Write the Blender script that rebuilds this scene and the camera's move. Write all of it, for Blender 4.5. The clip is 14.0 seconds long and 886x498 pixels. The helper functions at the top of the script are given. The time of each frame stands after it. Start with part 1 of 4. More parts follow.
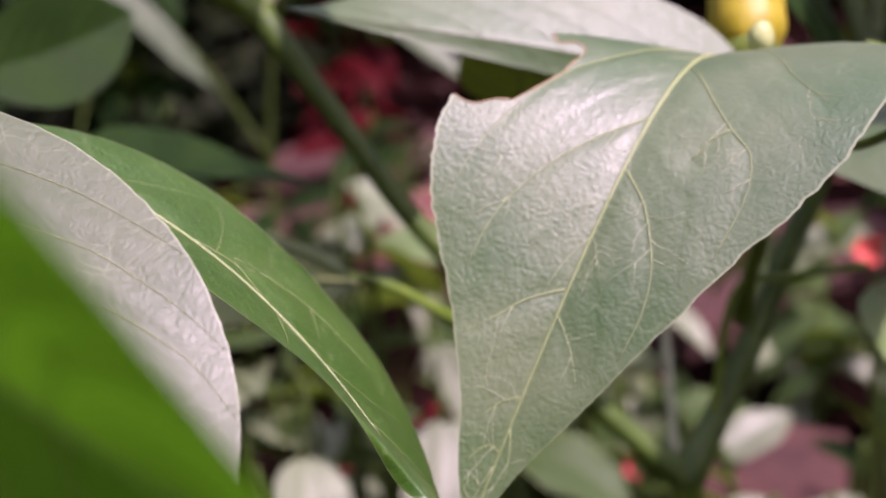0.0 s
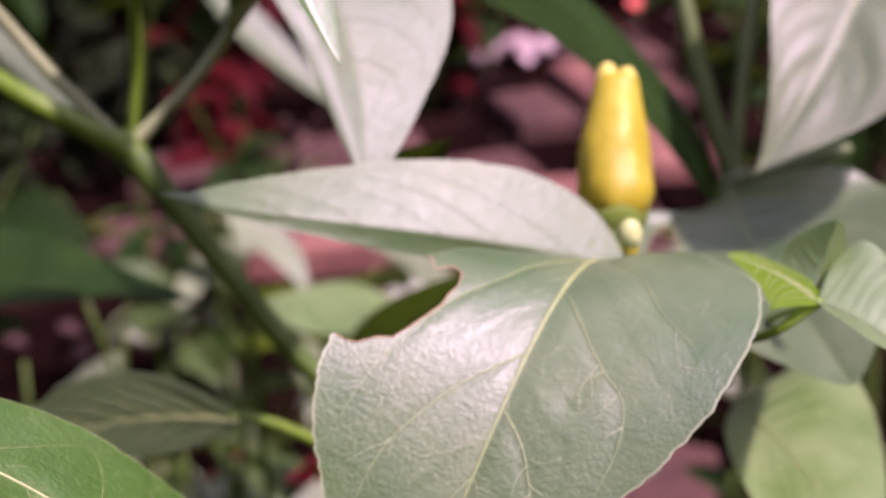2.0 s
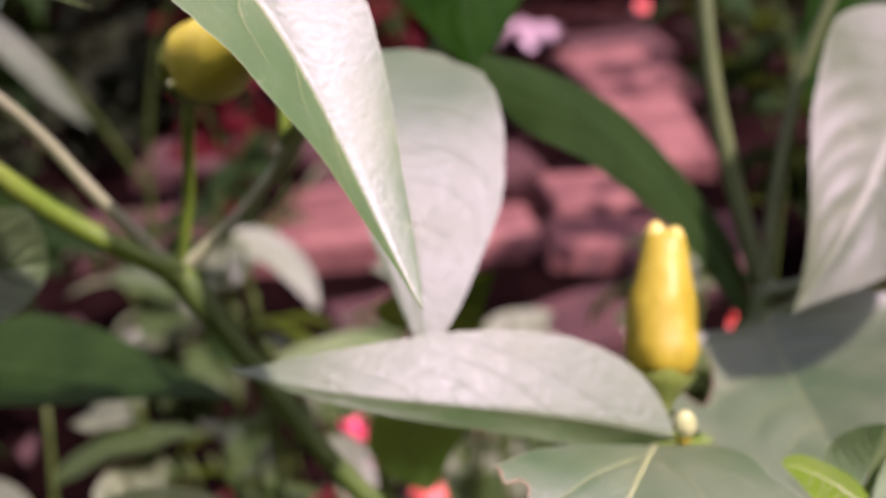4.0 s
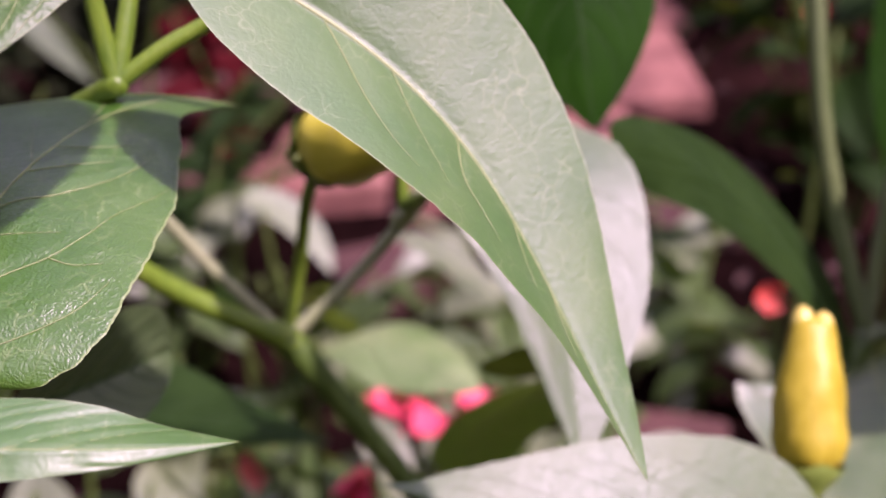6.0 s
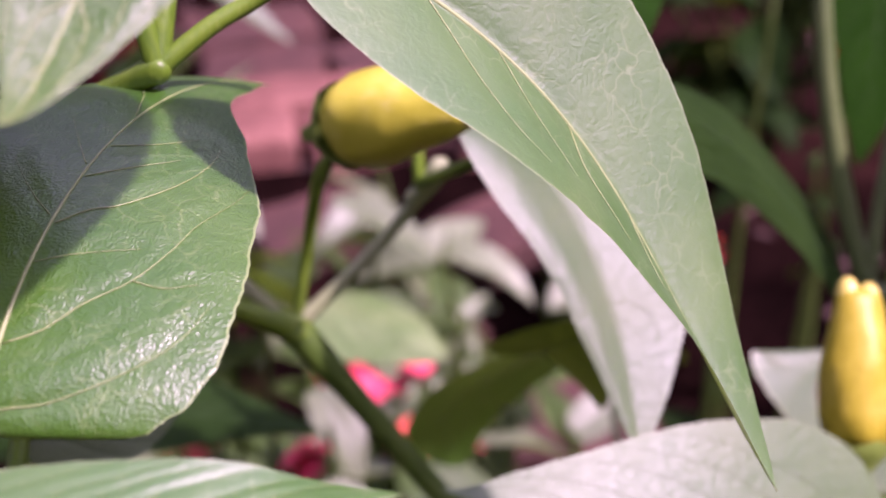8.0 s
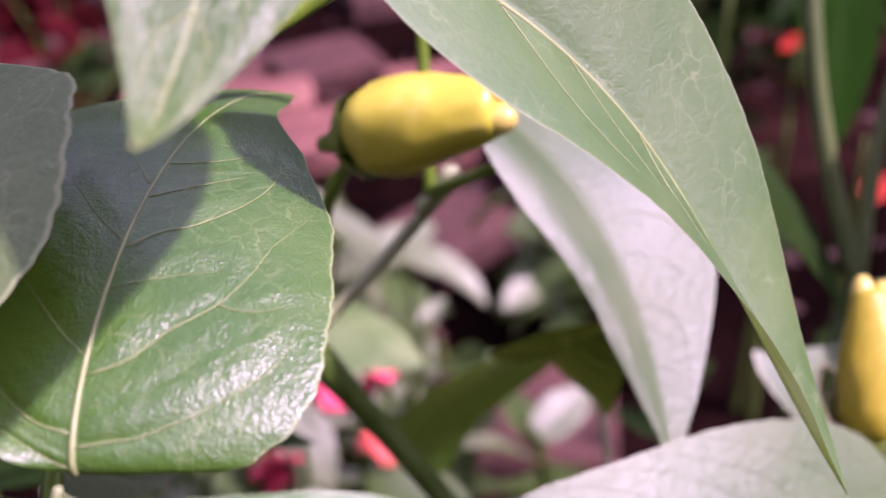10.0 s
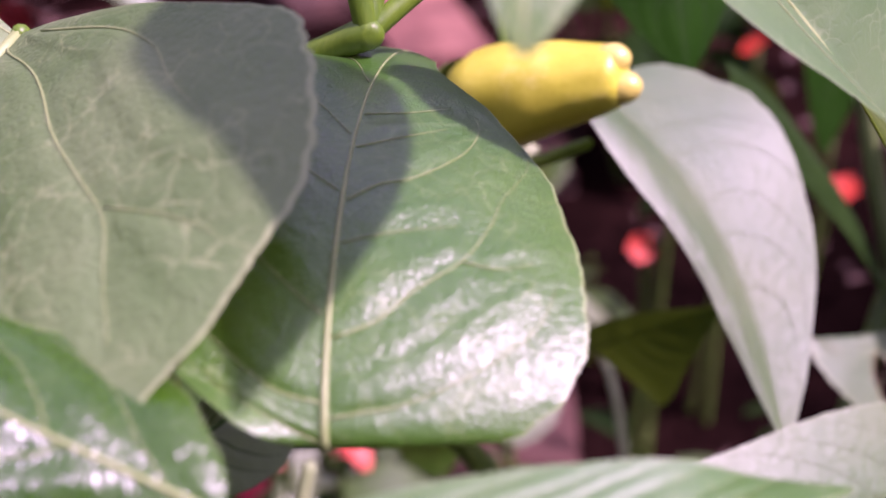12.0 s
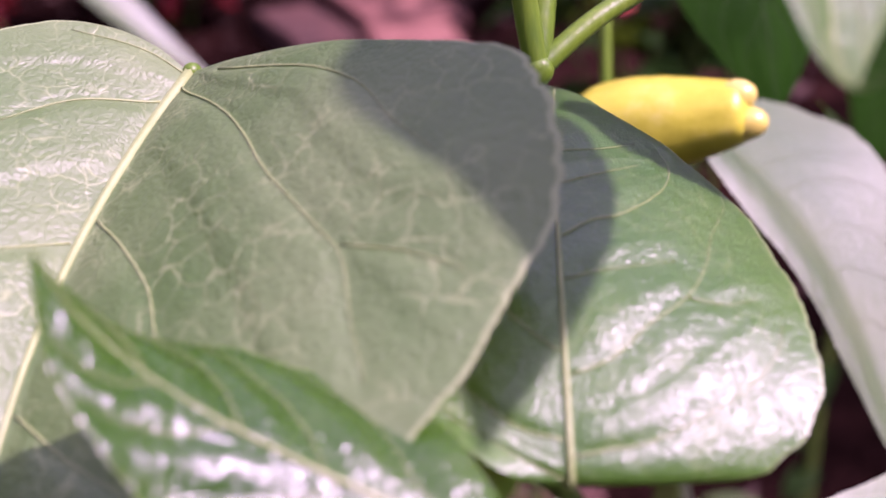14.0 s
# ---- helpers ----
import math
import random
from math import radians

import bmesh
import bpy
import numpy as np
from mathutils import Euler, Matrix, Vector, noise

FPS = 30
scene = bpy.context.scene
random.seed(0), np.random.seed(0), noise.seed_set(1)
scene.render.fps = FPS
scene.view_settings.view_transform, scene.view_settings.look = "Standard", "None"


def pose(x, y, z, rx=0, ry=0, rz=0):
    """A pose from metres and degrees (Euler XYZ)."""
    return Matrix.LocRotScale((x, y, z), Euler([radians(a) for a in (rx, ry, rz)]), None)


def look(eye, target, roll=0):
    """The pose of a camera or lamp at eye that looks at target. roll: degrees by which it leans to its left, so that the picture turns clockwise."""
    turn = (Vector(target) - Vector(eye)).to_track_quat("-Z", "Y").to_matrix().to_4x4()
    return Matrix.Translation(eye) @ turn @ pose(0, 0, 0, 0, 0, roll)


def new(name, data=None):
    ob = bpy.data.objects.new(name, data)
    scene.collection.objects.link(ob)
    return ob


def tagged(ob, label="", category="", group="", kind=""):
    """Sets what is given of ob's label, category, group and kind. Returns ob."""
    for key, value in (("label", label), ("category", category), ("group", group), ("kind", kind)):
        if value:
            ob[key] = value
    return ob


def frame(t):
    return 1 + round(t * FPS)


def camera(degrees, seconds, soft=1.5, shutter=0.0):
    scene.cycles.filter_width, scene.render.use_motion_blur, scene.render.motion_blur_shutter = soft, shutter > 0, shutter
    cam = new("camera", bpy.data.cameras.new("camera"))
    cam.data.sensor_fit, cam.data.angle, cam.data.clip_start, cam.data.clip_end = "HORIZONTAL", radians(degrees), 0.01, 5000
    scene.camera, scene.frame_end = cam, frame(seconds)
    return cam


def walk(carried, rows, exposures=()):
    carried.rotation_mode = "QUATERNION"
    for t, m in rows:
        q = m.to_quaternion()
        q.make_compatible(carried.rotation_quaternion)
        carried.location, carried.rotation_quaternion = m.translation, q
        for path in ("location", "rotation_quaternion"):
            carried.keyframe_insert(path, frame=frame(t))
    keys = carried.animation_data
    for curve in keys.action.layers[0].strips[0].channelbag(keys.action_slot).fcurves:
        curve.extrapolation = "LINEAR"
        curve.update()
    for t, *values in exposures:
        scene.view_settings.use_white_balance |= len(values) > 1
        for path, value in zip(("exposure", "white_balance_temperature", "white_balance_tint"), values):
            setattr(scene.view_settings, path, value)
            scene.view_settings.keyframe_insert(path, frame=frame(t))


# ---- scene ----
cam = camera(42.0, 14.0, 1.7)
cam.data.dof.use_dof = True
cam.data.dof.focus_distance = 0.114
cam.data.dof.aperture_fstop = 22.0
PATH = [
    (0, (0.01198, -0.03346, 0.42352), (-0.02496, 0.43767, 0.26020), -5.27),
    (0.5, (0.00760, -0.03147, 0.43171), (-0.01323, 0.44128, 0.27026), -4.11),
    (1, (0.00898, -0.03199, 0.44080), (0.00394, 0.44044, 0.27715), -4.65),
    (1.5, (0.01190, -0.02847, 0.44573), (0.01889, 0.44223, 0.27722), -4.46),
    (2, (0.01392, -0.02485, 0.45340), (0.02969, 0.44348, 0.27901), -4.29),
    (2.5, (0.01080, -0.02537, 0.46343), (0.03351, 0.44140, 0.28563), -4.01),
    (5, (-0.00220, -0.00786, 0.49966), (0.01212, 0.45120, 0.30201), -3.02),
    (5.5, (-0.01266, -0.00269, 0.50677), (0.00660, 0.45222, 0.30016), -2.91),
    (6, (-0.02161, 0.00419, 0.51268), (0.00664, 0.45161, 0.29129), -2.86),
    (6.5, (-0.02945, 0.00839, 0.51333), (0.00354, 0.45248, 0.28598), -2.94),
    (7, (-0.03436, 0.01328, 0.51205), (0.01172, 0.45294, 0.27844), -2.59),
    (9.5, (-0.05398, 0.02756, 0.51266), (0.04120, 0.45221, 0.26646), -1.72),
    (10, (-0.05619, 0.02772, 0.51239), (0.04378, 0.45344, 0.26997), -1.73),
    (10.5, (-0.05899, 0.02952, 0.51145), (0.04716, 0.45476, 0.27081), -2.16),
    (11, (-0.06754, 0.03520, 0.50861), (0.05036, 0.45894, 0.27081), -1.74),
    (11.5, (-0.07545, 0.03882, 0.50465), (0.04977, 0.46100, 0.26782), -1.21),
    (12, (-0.08131, 0.04080, 0.50422), (0.05353, 0.45867, 0.26504), 0.38),
    (12.5, (-0.08273, 0.04149, 0.50369), (0.05840, 0.46051, 0.27022), -0.04),
    (13, (-0.08781, 0.04357, 0.50357), (0.05108, 0.46406, 0.27140), 0.11),
    (13.5, (-0.09021, 0.04467, 0.50388), (0.04410, 0.46862, 0.27534), -0.27),
    (14, (-0.09818, 0.04650, 0.50388), (0.04080, 0.47094, 0.27908), 0.20),
]
walk(cam, [(t, look(eye, target, roll)) for t, eye, target, roll in PATH], [(0, 0.6, 6420, 61), (2.5, 0.68, 6540, 66), (5, 0.64, 6470, 68), (7, 0.81, 6390, 74), (10, 0.84, 6200, 81), (14, 0.77, 6230, 81)])

# ---------------------------------------------------------------- light
world = bpy.data.worlds.new("sky_world")
scene.world = world
world.use_nodes = True
wn = world.node_tree.nodes
sky = wn.new("ShaderNodeTexSky")
sky.sky_type = "NISHITA"
sky.sun_disc = False
SUN = Vector((0.426, -0.384, 0.819)).normalized()
sky.sun_elevation = math.asin(SUN.z)
sky.sun_rotation = math.atan2(SUN.x, SUN.y)
haze = wn.new("ShaderNodeHueSaturation")
haze.inputs["Saturation"].default_value = 0.5
world.node_tree.links.new(sky.outputs[0], haze.inputs["Color"])
world.node_tree.links.new(haze.outputs[0], wn["Background"].inputs[0])
wn["Background"].inputs[1].default_value = 0.23
sun = new("sun", bpy.data.lights.new("sun", "SUN"))
sun.data.energy = 4.4
sun.data.angle = radians(2.0)
sun.data.color = (1.0, 0.95, 0.91)
sun.matrix_world = look(SUN * 5, (0, 0, 0))

# ---------------------------------------------------------------- materials
def mat_new(name):
    m = bpy.data.materials.new(name)
    m.use_nodes = True
    nt = m.node_tree
    return m, nt, nt.nodes["Principled BSDF"], nt.nodes["Material Output"]


def node(nt, kind, **inputs):
    n = nt.nodes.new(kind)
    for k, v in inputs.items():
        n.inputs[k.replace("_", " ")].default_value = v
    return n


def ramp(nt, fac, stops):
    r = nt.nodes.new("ShaderNodeValToRGB")
    e = r.color_ramp.elements
    while len(e) < len(stops):
        e.new(0.5)
    for el, (p, c) in zip(e, stops):
        el.position, el.color = p, (*c, 1)
    nt.links.new(fac, r.inputs[0])
    return r.outputs[0]


def mix(nt, fac, a, b, mode="MIX"):
    m = nt.nodes.new("ShaderNodeMix")
    m.data_type, m.blend_type = "RGBA", mode
    for socket, v in ((m.inputs[0], fac), (m.inputs[6], a), (m.inputs[7], b)):
        if isinstance(v, bpy.types.NodeSocket):
            nt.links.new(v, socket)
        elif isinstance(v, tuple):
            socket.default_value = (*v, 1)
        else:
            socket.default_value = v
    return m.outputs[2]


def calc(nt, op, a, b=0.0, c=0.0):
    m = nt.nodes.new("ShaderNodeMath")
    m.operation = op
    for socket, v in zip(m.inputs, (a, b, c)):
        if isinstance(v, bpy.types.NodeSocket):
            nt.links.new(v, socket)
        else:
            socket.default_value = v
    return m.outputs[0]


def leaf_material(name, dark, light, vein, rough, relief=1.0, through_colour=(0.28, 0.45, 0.03), through_part=0.3, net_tone=0.3, wax=0.6, gloss=1.0, ior=1.5, wax_rough=None, cell=1100.0):
    """Leaf blade: two greens in blotches, a fine net of pale veinlets, wrinkled relief, light coming through."""
    m, nt, bsdf, out = mat_new(name)
    link = nt.links.new
    co = node(nt, "ShaderNodeTexCoord")
    uv = node(nt, "ShaderNodeSeparateXYZ")
    link(co.outputs["UV"], uv.inputs[0])
    info = node(nt, "ShaderNodeObjectInfo")
    blotch = node(nt, "ShaderNodeTexNoise", Scale=60.0, Detail=4.0)
    grain = node(nt, "ShaderNodeTexNoise", Scale=1700.0, Detail=3.0, Roughness=0.6)
    warp = node(nt, "ShaderNodeTexNoise", Scale=220.0, Detail=2.0)
    pucker = node(nt, "ShaderNodeTexNoise", Scale=620.0, Detail=2.0, Roughness=0.5, Distortion=0.8)
    for n in (blotch, grain, warp, pucker):
        link(co.outputs["Object"], n.inputs["Vector"])
    bent = nt.nodes.new("ShaderNodeVectorMath")
    bent.operation = "MULTIPLY_ADD"
    link(warp.outputs["Color"], bent.inputs[0])
    bent.inputs[1].default_value = (0.004, 0.004, 0.004)
    link(co.outputs["Object"], bent.inputs[2])
    net = node(nt, "ShaderNodeTexVoronoi", Scale=330.0)
    net.feature = "DISTANCE_TO_EDGE"
    net2 = node(nt, "ShaderNodeTexVoronoi", Scale=cell)
    net2.feature = "DISTANCE_TO_EDGE"
    for n in (net, net2):
        link(bent.outputs[0], n.inputs["Vector"])
    line = ramp(nt, net.outputs["Distance"], [(0.0, (1, 1, 1)), (0.04, (0, 0, 0))])
    green = ramp(nt, blotch.outputs["Fac"], [(0.3, dark), (0.7, light)])
    shift = calc(nt, "MULTIPLY_ADD", info.outputs["Random"], 0.35, 0.82)
    hsv = node(nt, "ShaderNodeHueSaturation")
    link(shift, hsv.inputs["Value"])
    link(green, hsv.inputs["Color"])
    thin = node(nt, "ShaderNodeTexNoise", Scale=150.0, Detail=2.0)
    link(co.outputs["Object"], thin.inputs["Vector"])
    seen = ramp(nt, thin.outputs["Fac"], [(0.42, (0, 0, 0)), (0.62, (1, 1, 1))])
    patch = calc(nt, "MULTIPLY", line, calc(nt, "MULTIPLY", seen, net_tone))
    col = mix(nt, patch, hsv.outputs["Color"], vein)
    rim = calc(nt, "ABSOLUTE", calc(nt, "SUBTRACT", uv.outputs["X"], 0.5))
    rim = calc(nt, "GREATER_THAN", rim, 0.4935)
    col = mix(nt, calc(nt, "MULTIPLY", rim, 0.75), col, vein)
    link(col, bsdf.inputs["Base Color"])
    rr = calc(nt, "MULTIPLY_ADD", grain.outputs["Fac"], 0.18, calc(nt, "MULTIPLY_ADD", blotch.outputs["Fac"], 0.2, rough - 0.19))
    link(rr, bsdf.inputs["Roughness"])
    bsdf.inputs["Specular IOR Level"].default_value = gloss
    bsdf.inputs["IOR"].default_value = ior
    bsdf.inputs["Coat Weight"].default_value = wax
    bsdf.inputs["Coat Roughness"].default_value = rough + 0.06 if wax_rough is None else wax_rough
    h = calc(nt, "MULTIPLY_ADD", net2.outputs["Distance"], 0.6, calc(nt, "MULTIPLY", net.outputs["Distance"], 0.45))
    h = calc(nt, "MULTIPLY_ADD", grain.outputs["Fac"], 0.35, h)
    h = calc(nt, "MULTIPLY_ADD", pucker.outputs["Fac"], 0.8, h)
    bump = node(nt, "ShaderNodeBump", Strength=0.5 * relief, Distance=0.0004)
    link(h, bump.inputs["Height"])
    link(bump.outputs[0], bsdf.inputs["Normal"])
    link(bump.outputs[0], bsdf.inputs["Coat Normal"])
    tr = node(nt, "ShaderNodeBsdfTranslucent")
    link(mix(nt, 0.35, through_colour, hsv.outputs["Color"], "MULTIPLY"), tr.inputs["Color"])
    link(bump.outputs[0], tr.inputs["Normal"])
    mixer = node(nt, "ShaderNodeMixShader", Fac=through_part)
    link(bsdf.outputs[0], mixer.inputs[1])
    link(tr.outputs[0], mixer.inputs[2])
    link(mixer.outputs[0], out.inputs[0])
    return m


def skin_material(name, stops, scale, rough, streak=(1, 1, 1), bump=0.15, spec=0.5):
    """A noise-mottled surface: colour stops over noise, finer relief."""
    m, nt, bsdf, out = mat_new(name)
    link = nt.links.new
    co = node(nt, "ShaderNodeTexCoord")
    mp = node(nt, "ShaderNodeMapping")
    mp.inputs["Scale"].default_value = streak
    link(co.outputs["Object"], mp.inputs[0])
    big = node(nt, "ShaderNodeTexNoise", Scale=scale, Detail=5.0, Roughness=0.6)
    fine = node(nt, "ShaderNodeTexNoise", Scale=scale * 9, Detail=3.0)
    link(mp.outputs[0], big.inputs["Vector"])
    link(mp.outputs[0], fine.inputs["Vector"])
    f = calc(nt, "MULTIPLY_ADD", fine.outputs["Fac"], 0.3, calc(nt, "MULTIPLY", big.outputs["Fac"], 0.7))
    link(ramp(nt, f, stops), bsdf.inputs["Base Color"])
    bsdf.inputs["Roughness"].default_value = rough
    bsdf.inputs["Specular IOR Level"].default_value = spec
    b = node(nt, "ShaderNodeBump", Strength=bump, Distance=0.3 / scale)
    link(f, b.inputs["Height"])
    link(b.outputs[0], bsdf.inputs["Normal"])
    return m


VEIN = (0.42, 0.5, 0.2)
LEAF_PALE = leaf_material("leaf_pale", (0.052, 0.105, 0.018), (0.092, 0.14, 0.044), (0.24, 0.3, 0.15), 0.57, 0.45, through_part=0.18, net_tone=0.5, wax=0.55, ior=1.54)
LEAF_SHEEN = leaf_material("leaf_sheen", (0.024, 0.092, 0.006), (0.064, 0.125, 0.026), (0.2, 0.26, 0.12), 0.56, 1.0, through_part=0.18, net_tone=0.1, wax=0.62, ior=1.6)
LEAF_SATIN = leaf_material("leaf_satin", (0.02, 0.12, 0.002), (0.06, 0.16, 0.014), (0.26, 0.34, 0.15), 0.52, 0.32, through_part=0.18, net_tone=0.4, wax=0.6, wax_rough=0.5, ior=1.66)
LEAF_ASH = leaf_material("leaf_ash", (0.068, 0.162, 0.022), (0.165, 0.258, 0.082), (0.34, 0.42, 0.18), 0.54, 1.0, through_part=0.18, net_tone=0.6, wax=0.45, gloss=0.9)
LEAF_MATTE = leaf_material("leaf_matte", (0.022, 0.086, 0.004), (0.082, 0.138, 0.04), (0.28, 0.35, 0.17), 0.55, 0.6, through_part=0.18, net_tone=0.3, wax=0.6, ior=1.62)
LEAF_GLOSS = leaf_material("leaf_glossy", (0.026, 0.122, 0.002), (0.06, 0.175, 0.01), (0.3, 0.42, 0.15), 0.45, 0.9, wax=0.6, wax_rough=0.42, net_tone=0.45, ior=1.6)
LEAF_LACQUER = leaf_material("leaf_lacquered", (0.026, 0.15, 0.003), (0.064, 0.205, 0.011), (0.3, 0.42, 0.14), 0.45, 0.85, wax=1.0, wax_rough=0.4, net_tone=0.35, ior=1.5, cell=1900.0)
LEAF_WAXY = leaf_material("leaf_waxy", (0.014, 0.09, 0.002), (0.04, 0.14, 0.005), (0.28, 0.4, 0.13), 0.27, 1.2, wax=0.2, wax_rough=0.24, net_tone=0.1, ior=1.47)
LEAF_GREEN = leaf_material("leaf_green", (0.03, 0.1, 0.008), (0.062, 0.14, 0.024), (0.22, 0.3, 0.1), 0.52, 1.2, through_part=0.2, net_tone=0.5, wax=0.0, gloss=0.75)
# Next two: darker leaf greens with the shade put into the base colour.
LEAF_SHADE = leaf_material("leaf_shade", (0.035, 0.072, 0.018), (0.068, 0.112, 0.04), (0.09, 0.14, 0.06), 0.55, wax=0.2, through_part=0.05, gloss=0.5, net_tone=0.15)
LEAF_DARK_SHADED = leaf_material("leaf_dark_shaded", (0.008, 0.03, 0.003), (0.016, 0.048, 0.006), (0.03, 0.07, 0.02), 0.6, wax=0.0, through_part=0.1, gloss=0.12, net_tone=0.1)
LEAF_YOUNG = leaf_material("leaf_young", (0.045, 0.15, 0.006), (0.085, 0.21, 0.012), (0.28, 0.4, 0.1), 0.5, 0.8, (0.16, 0.52, 0.01), 0.45, wax=0.0, gloss=0.4)
LEAF_YOUNG_PALE = leaf_material("leaf_young_pale", (0.085, 0.18, 0.03), (0.15, 0.25, 0.08), (0.34, 0.42, 0.2), 0.42, 0.6, (0.16, 0.52, 0.01), 0.25, wax=0.7, ior=1.65)
# Background shrub leaves: near-black green that includes the shade over them.
LEAF_FAR_SHADED = leaf_material("leaf_far_shaded", (0.005, 0.02, 0.002), (0.01, 0.034, 0.004), (0.02, 0.05, 0.015), 0.6, wax=0.0, through_part=0.1, gloss=0.1, net_tone=0.1)
# Hanging leaves: green taken nearly to black to hold their shade.
LEAF_DEEP_SHADED = leaf_material("leaf_deep_shaded", (0.004, 0.028, 0.001), (0.008, 0.044, 0.002), (0.015, 0.06, 0.008), 0.6, through_colour=(0.04, 0.26, 0.006), wax=0.0, through_part=0.16, gloss=0.05, net_tone=0.1)
LEAF_LIME = leaf_material("leaf_lime", (0.12, 0.26, 0.008), (0.18, 0.34, 0.015), (0.3, 0.45, 0.1), 0.5, 0.6, (0.3, 0.6, 0.02), 0.5, wax=0.0, gloss=0.4)
LEAF_RED = leaf_material("leaf_red", (0.03, 0.002, 0.003), (0.085, 0.005, 0.006), (0.1, 0.014, 0.014), 0.6, 0.8, (0.4, 0.02, 0.02), 0.16, wax=0.0, gloss=0.1)
RIB = skin_material("rib_green", [(0.3, (0.19, 0.26, 0.075)), (0.7, (0.28, 0.34, 0.14))], 300, 0.52, spec=0.7)
VEINLET = skin_material("veinlet_pale", [(0.3, (0.2, 0.26, 0.12)), (0.7, (0.32, 0.37, 0.22))], 300, 0.5, spec=0.6)
RIB_SOFT = skin_material("rib_soft", [(0.3, (0.07, 0.12, 0.025)), (0.7, (0.12, 0.17, 0.06))], 300, 0.58, spec=0.9)
# Ribs darkened to match the leaves that carry shade in their colour.
RIB_SHADED = skin_material("rib_shaded", [(0.3, (0.015, 0.05, 0.008)), (0.7, (0.03, 0.075, 0.015))], 300, 0.6, spec=0.2)
STEM = skin_material("stem_green", [(0.3, (0.055, 0.13, 0.006)), (0.55, (0.11, 0.2, 0.012)), (0.75, (0.2, 0.28, 0.05))], 160, 0.45, (1, 1, 0.2))
# Darker copy of the stem green, with shade put into the colour.
STEM_SHADED = skin_material("stem_shaded", [(0.3, (0.03, 0.06, 0.008)), (0.7, (0.07, 0.11, 0.02))], 160, 0.6, (1, 1, 0.2), spec=0.2)
STEM_DEEP = skin_material("stem_deep_green", [(0.3, (0.03, 0.075, 0.006)), (0.55, (0.06, 0.12, 0.012)), (0.75, (0.11, 0.17, 0.03))], 160, 0.5, (1, 1, 0.2))
STEM_GREY = skin_material("stem_grey_green", [(0.3, (0.05, 0.09, 0.02)), (0.7, (0.12, 0.165, 0.055))], 160, 0.5, (1, 1, 0.2))
STEM_PALE = skin_material("stem_pale", [(0.3, (0.19, 0.25, 0.1)), (0.7, (0.31, 0.34, 0.19))], 160, 0.5, (1, 1, 0.2))
FRUIT = skin_material("fruit_yellow", [(0.3, (0.25, 0.215, 0.008)), (0.5, (0.34, 0.29, 0.014)), (0.7, (0.46, 0.39, 0.05))], 150, 0.45, (1, 1, 0.35), bump=0.1, spec=0.35)
FRUIT_LIME = skin_material("fruit_lime_yellow", [(0.3, (0.4, 0.39, 0.02)), (0.55, (0.5, 0.48, 0.04)), (0.75, (0.62, 0.58, 0.14))], 150, 0.4, bump=0.1, spec=0.45)
FRUIT_TIP = skin_material("fruit_tip", [(0.3, (0.5, 0.43, 0.06)), (0.7, (0.62, 0.54, 0.15))], 300, 0.32, bump=0.05)
CALYX = skin_material("calyx_green", [(0.3, (0.1, 0.17, 0.02)), (0.7, (0.2, 0.28, 0.05))], 250, 0.4)
BUD = skin_material("bud_pale", [(0.3, (0.28, 0.36, 0.1)), (0.7, (0.45, 0.5, 0.22))], 300, 0.4)
BITE = skin_material("bite_rim_brown", [(0.3, (0.2, 0.13, 0.06)), (0.7, (0.4, 0.3, 0.17))], 500, 0.7)
PETAL = skin_material("petal_red", [(0.3, (0.62, 0.03, 0.07)), (0.7, (0.8, 0.1, 0.15))], 80, 0.5)

# ---------------------------------------------------------------- building helpers
def part(name, bm, material, parent, label=""):
    me = bpy.data.meshes.new(name)
    bm.to_mesh(me)
    bm.free()
    me.shade_smooth()
    me.materials.append(material)
    ob = new(name, me)
    ob.parent = parent
    if label:
        ob["label"] = label
    return ob


def tube(bm, pts, radii, sides=8):
    """A round tube along points, with a radius at each, closed at both ends."""
    pts = [Vector(p) for p in pts]
    rings = []
    n = None
    for i, p in enumerate(pts):
        d = (pts[min(i + 1, len(pts) - 1)] - pts[max(i - 1, 0)]).normalized()
        if n is None:
            n = d.orthogonal().normalized()
        n = (n - d * n.dot(d)).normalized()
        b = d.cross(n)
        rings.append([bm.verts.new(p + (n * math.cos(a) + b * math.sin(a)) * radii[i])
                      for a in (2 * math.pi * k / sides for k in range(sides))])
    for r, s in zip(rings, rings[1:]):
        for k in range(sides):
            bm.faces.new((r[k], r[(k + 1) % sides], s[(k + 1) % sides], s[k]))
    bm.faces.new(rings[0][::-1])
    bm.faces.new(rings[-1])


def smooth_path(pts, steps=8):
    """Points on a Catmull-Rom curve through pts."""
    p = [Vector(q) for q in pts]
    p = [2 * p[0] - p[1], *p, 2 * p[-1] - p[-2]]
    out = []
    for a, b, c, d in zip(p, p[1:], p[2:], p[3:]):
        for k in range(steps):
            t = k / steps
            out.append(0.5 * (2 * b + (c - a) * t + (2 * a - 5 * b + 4 * c - d) * t * t + (3 * b - a - 3 * c + d) * t ** 3))
    return out + [p[-2]]


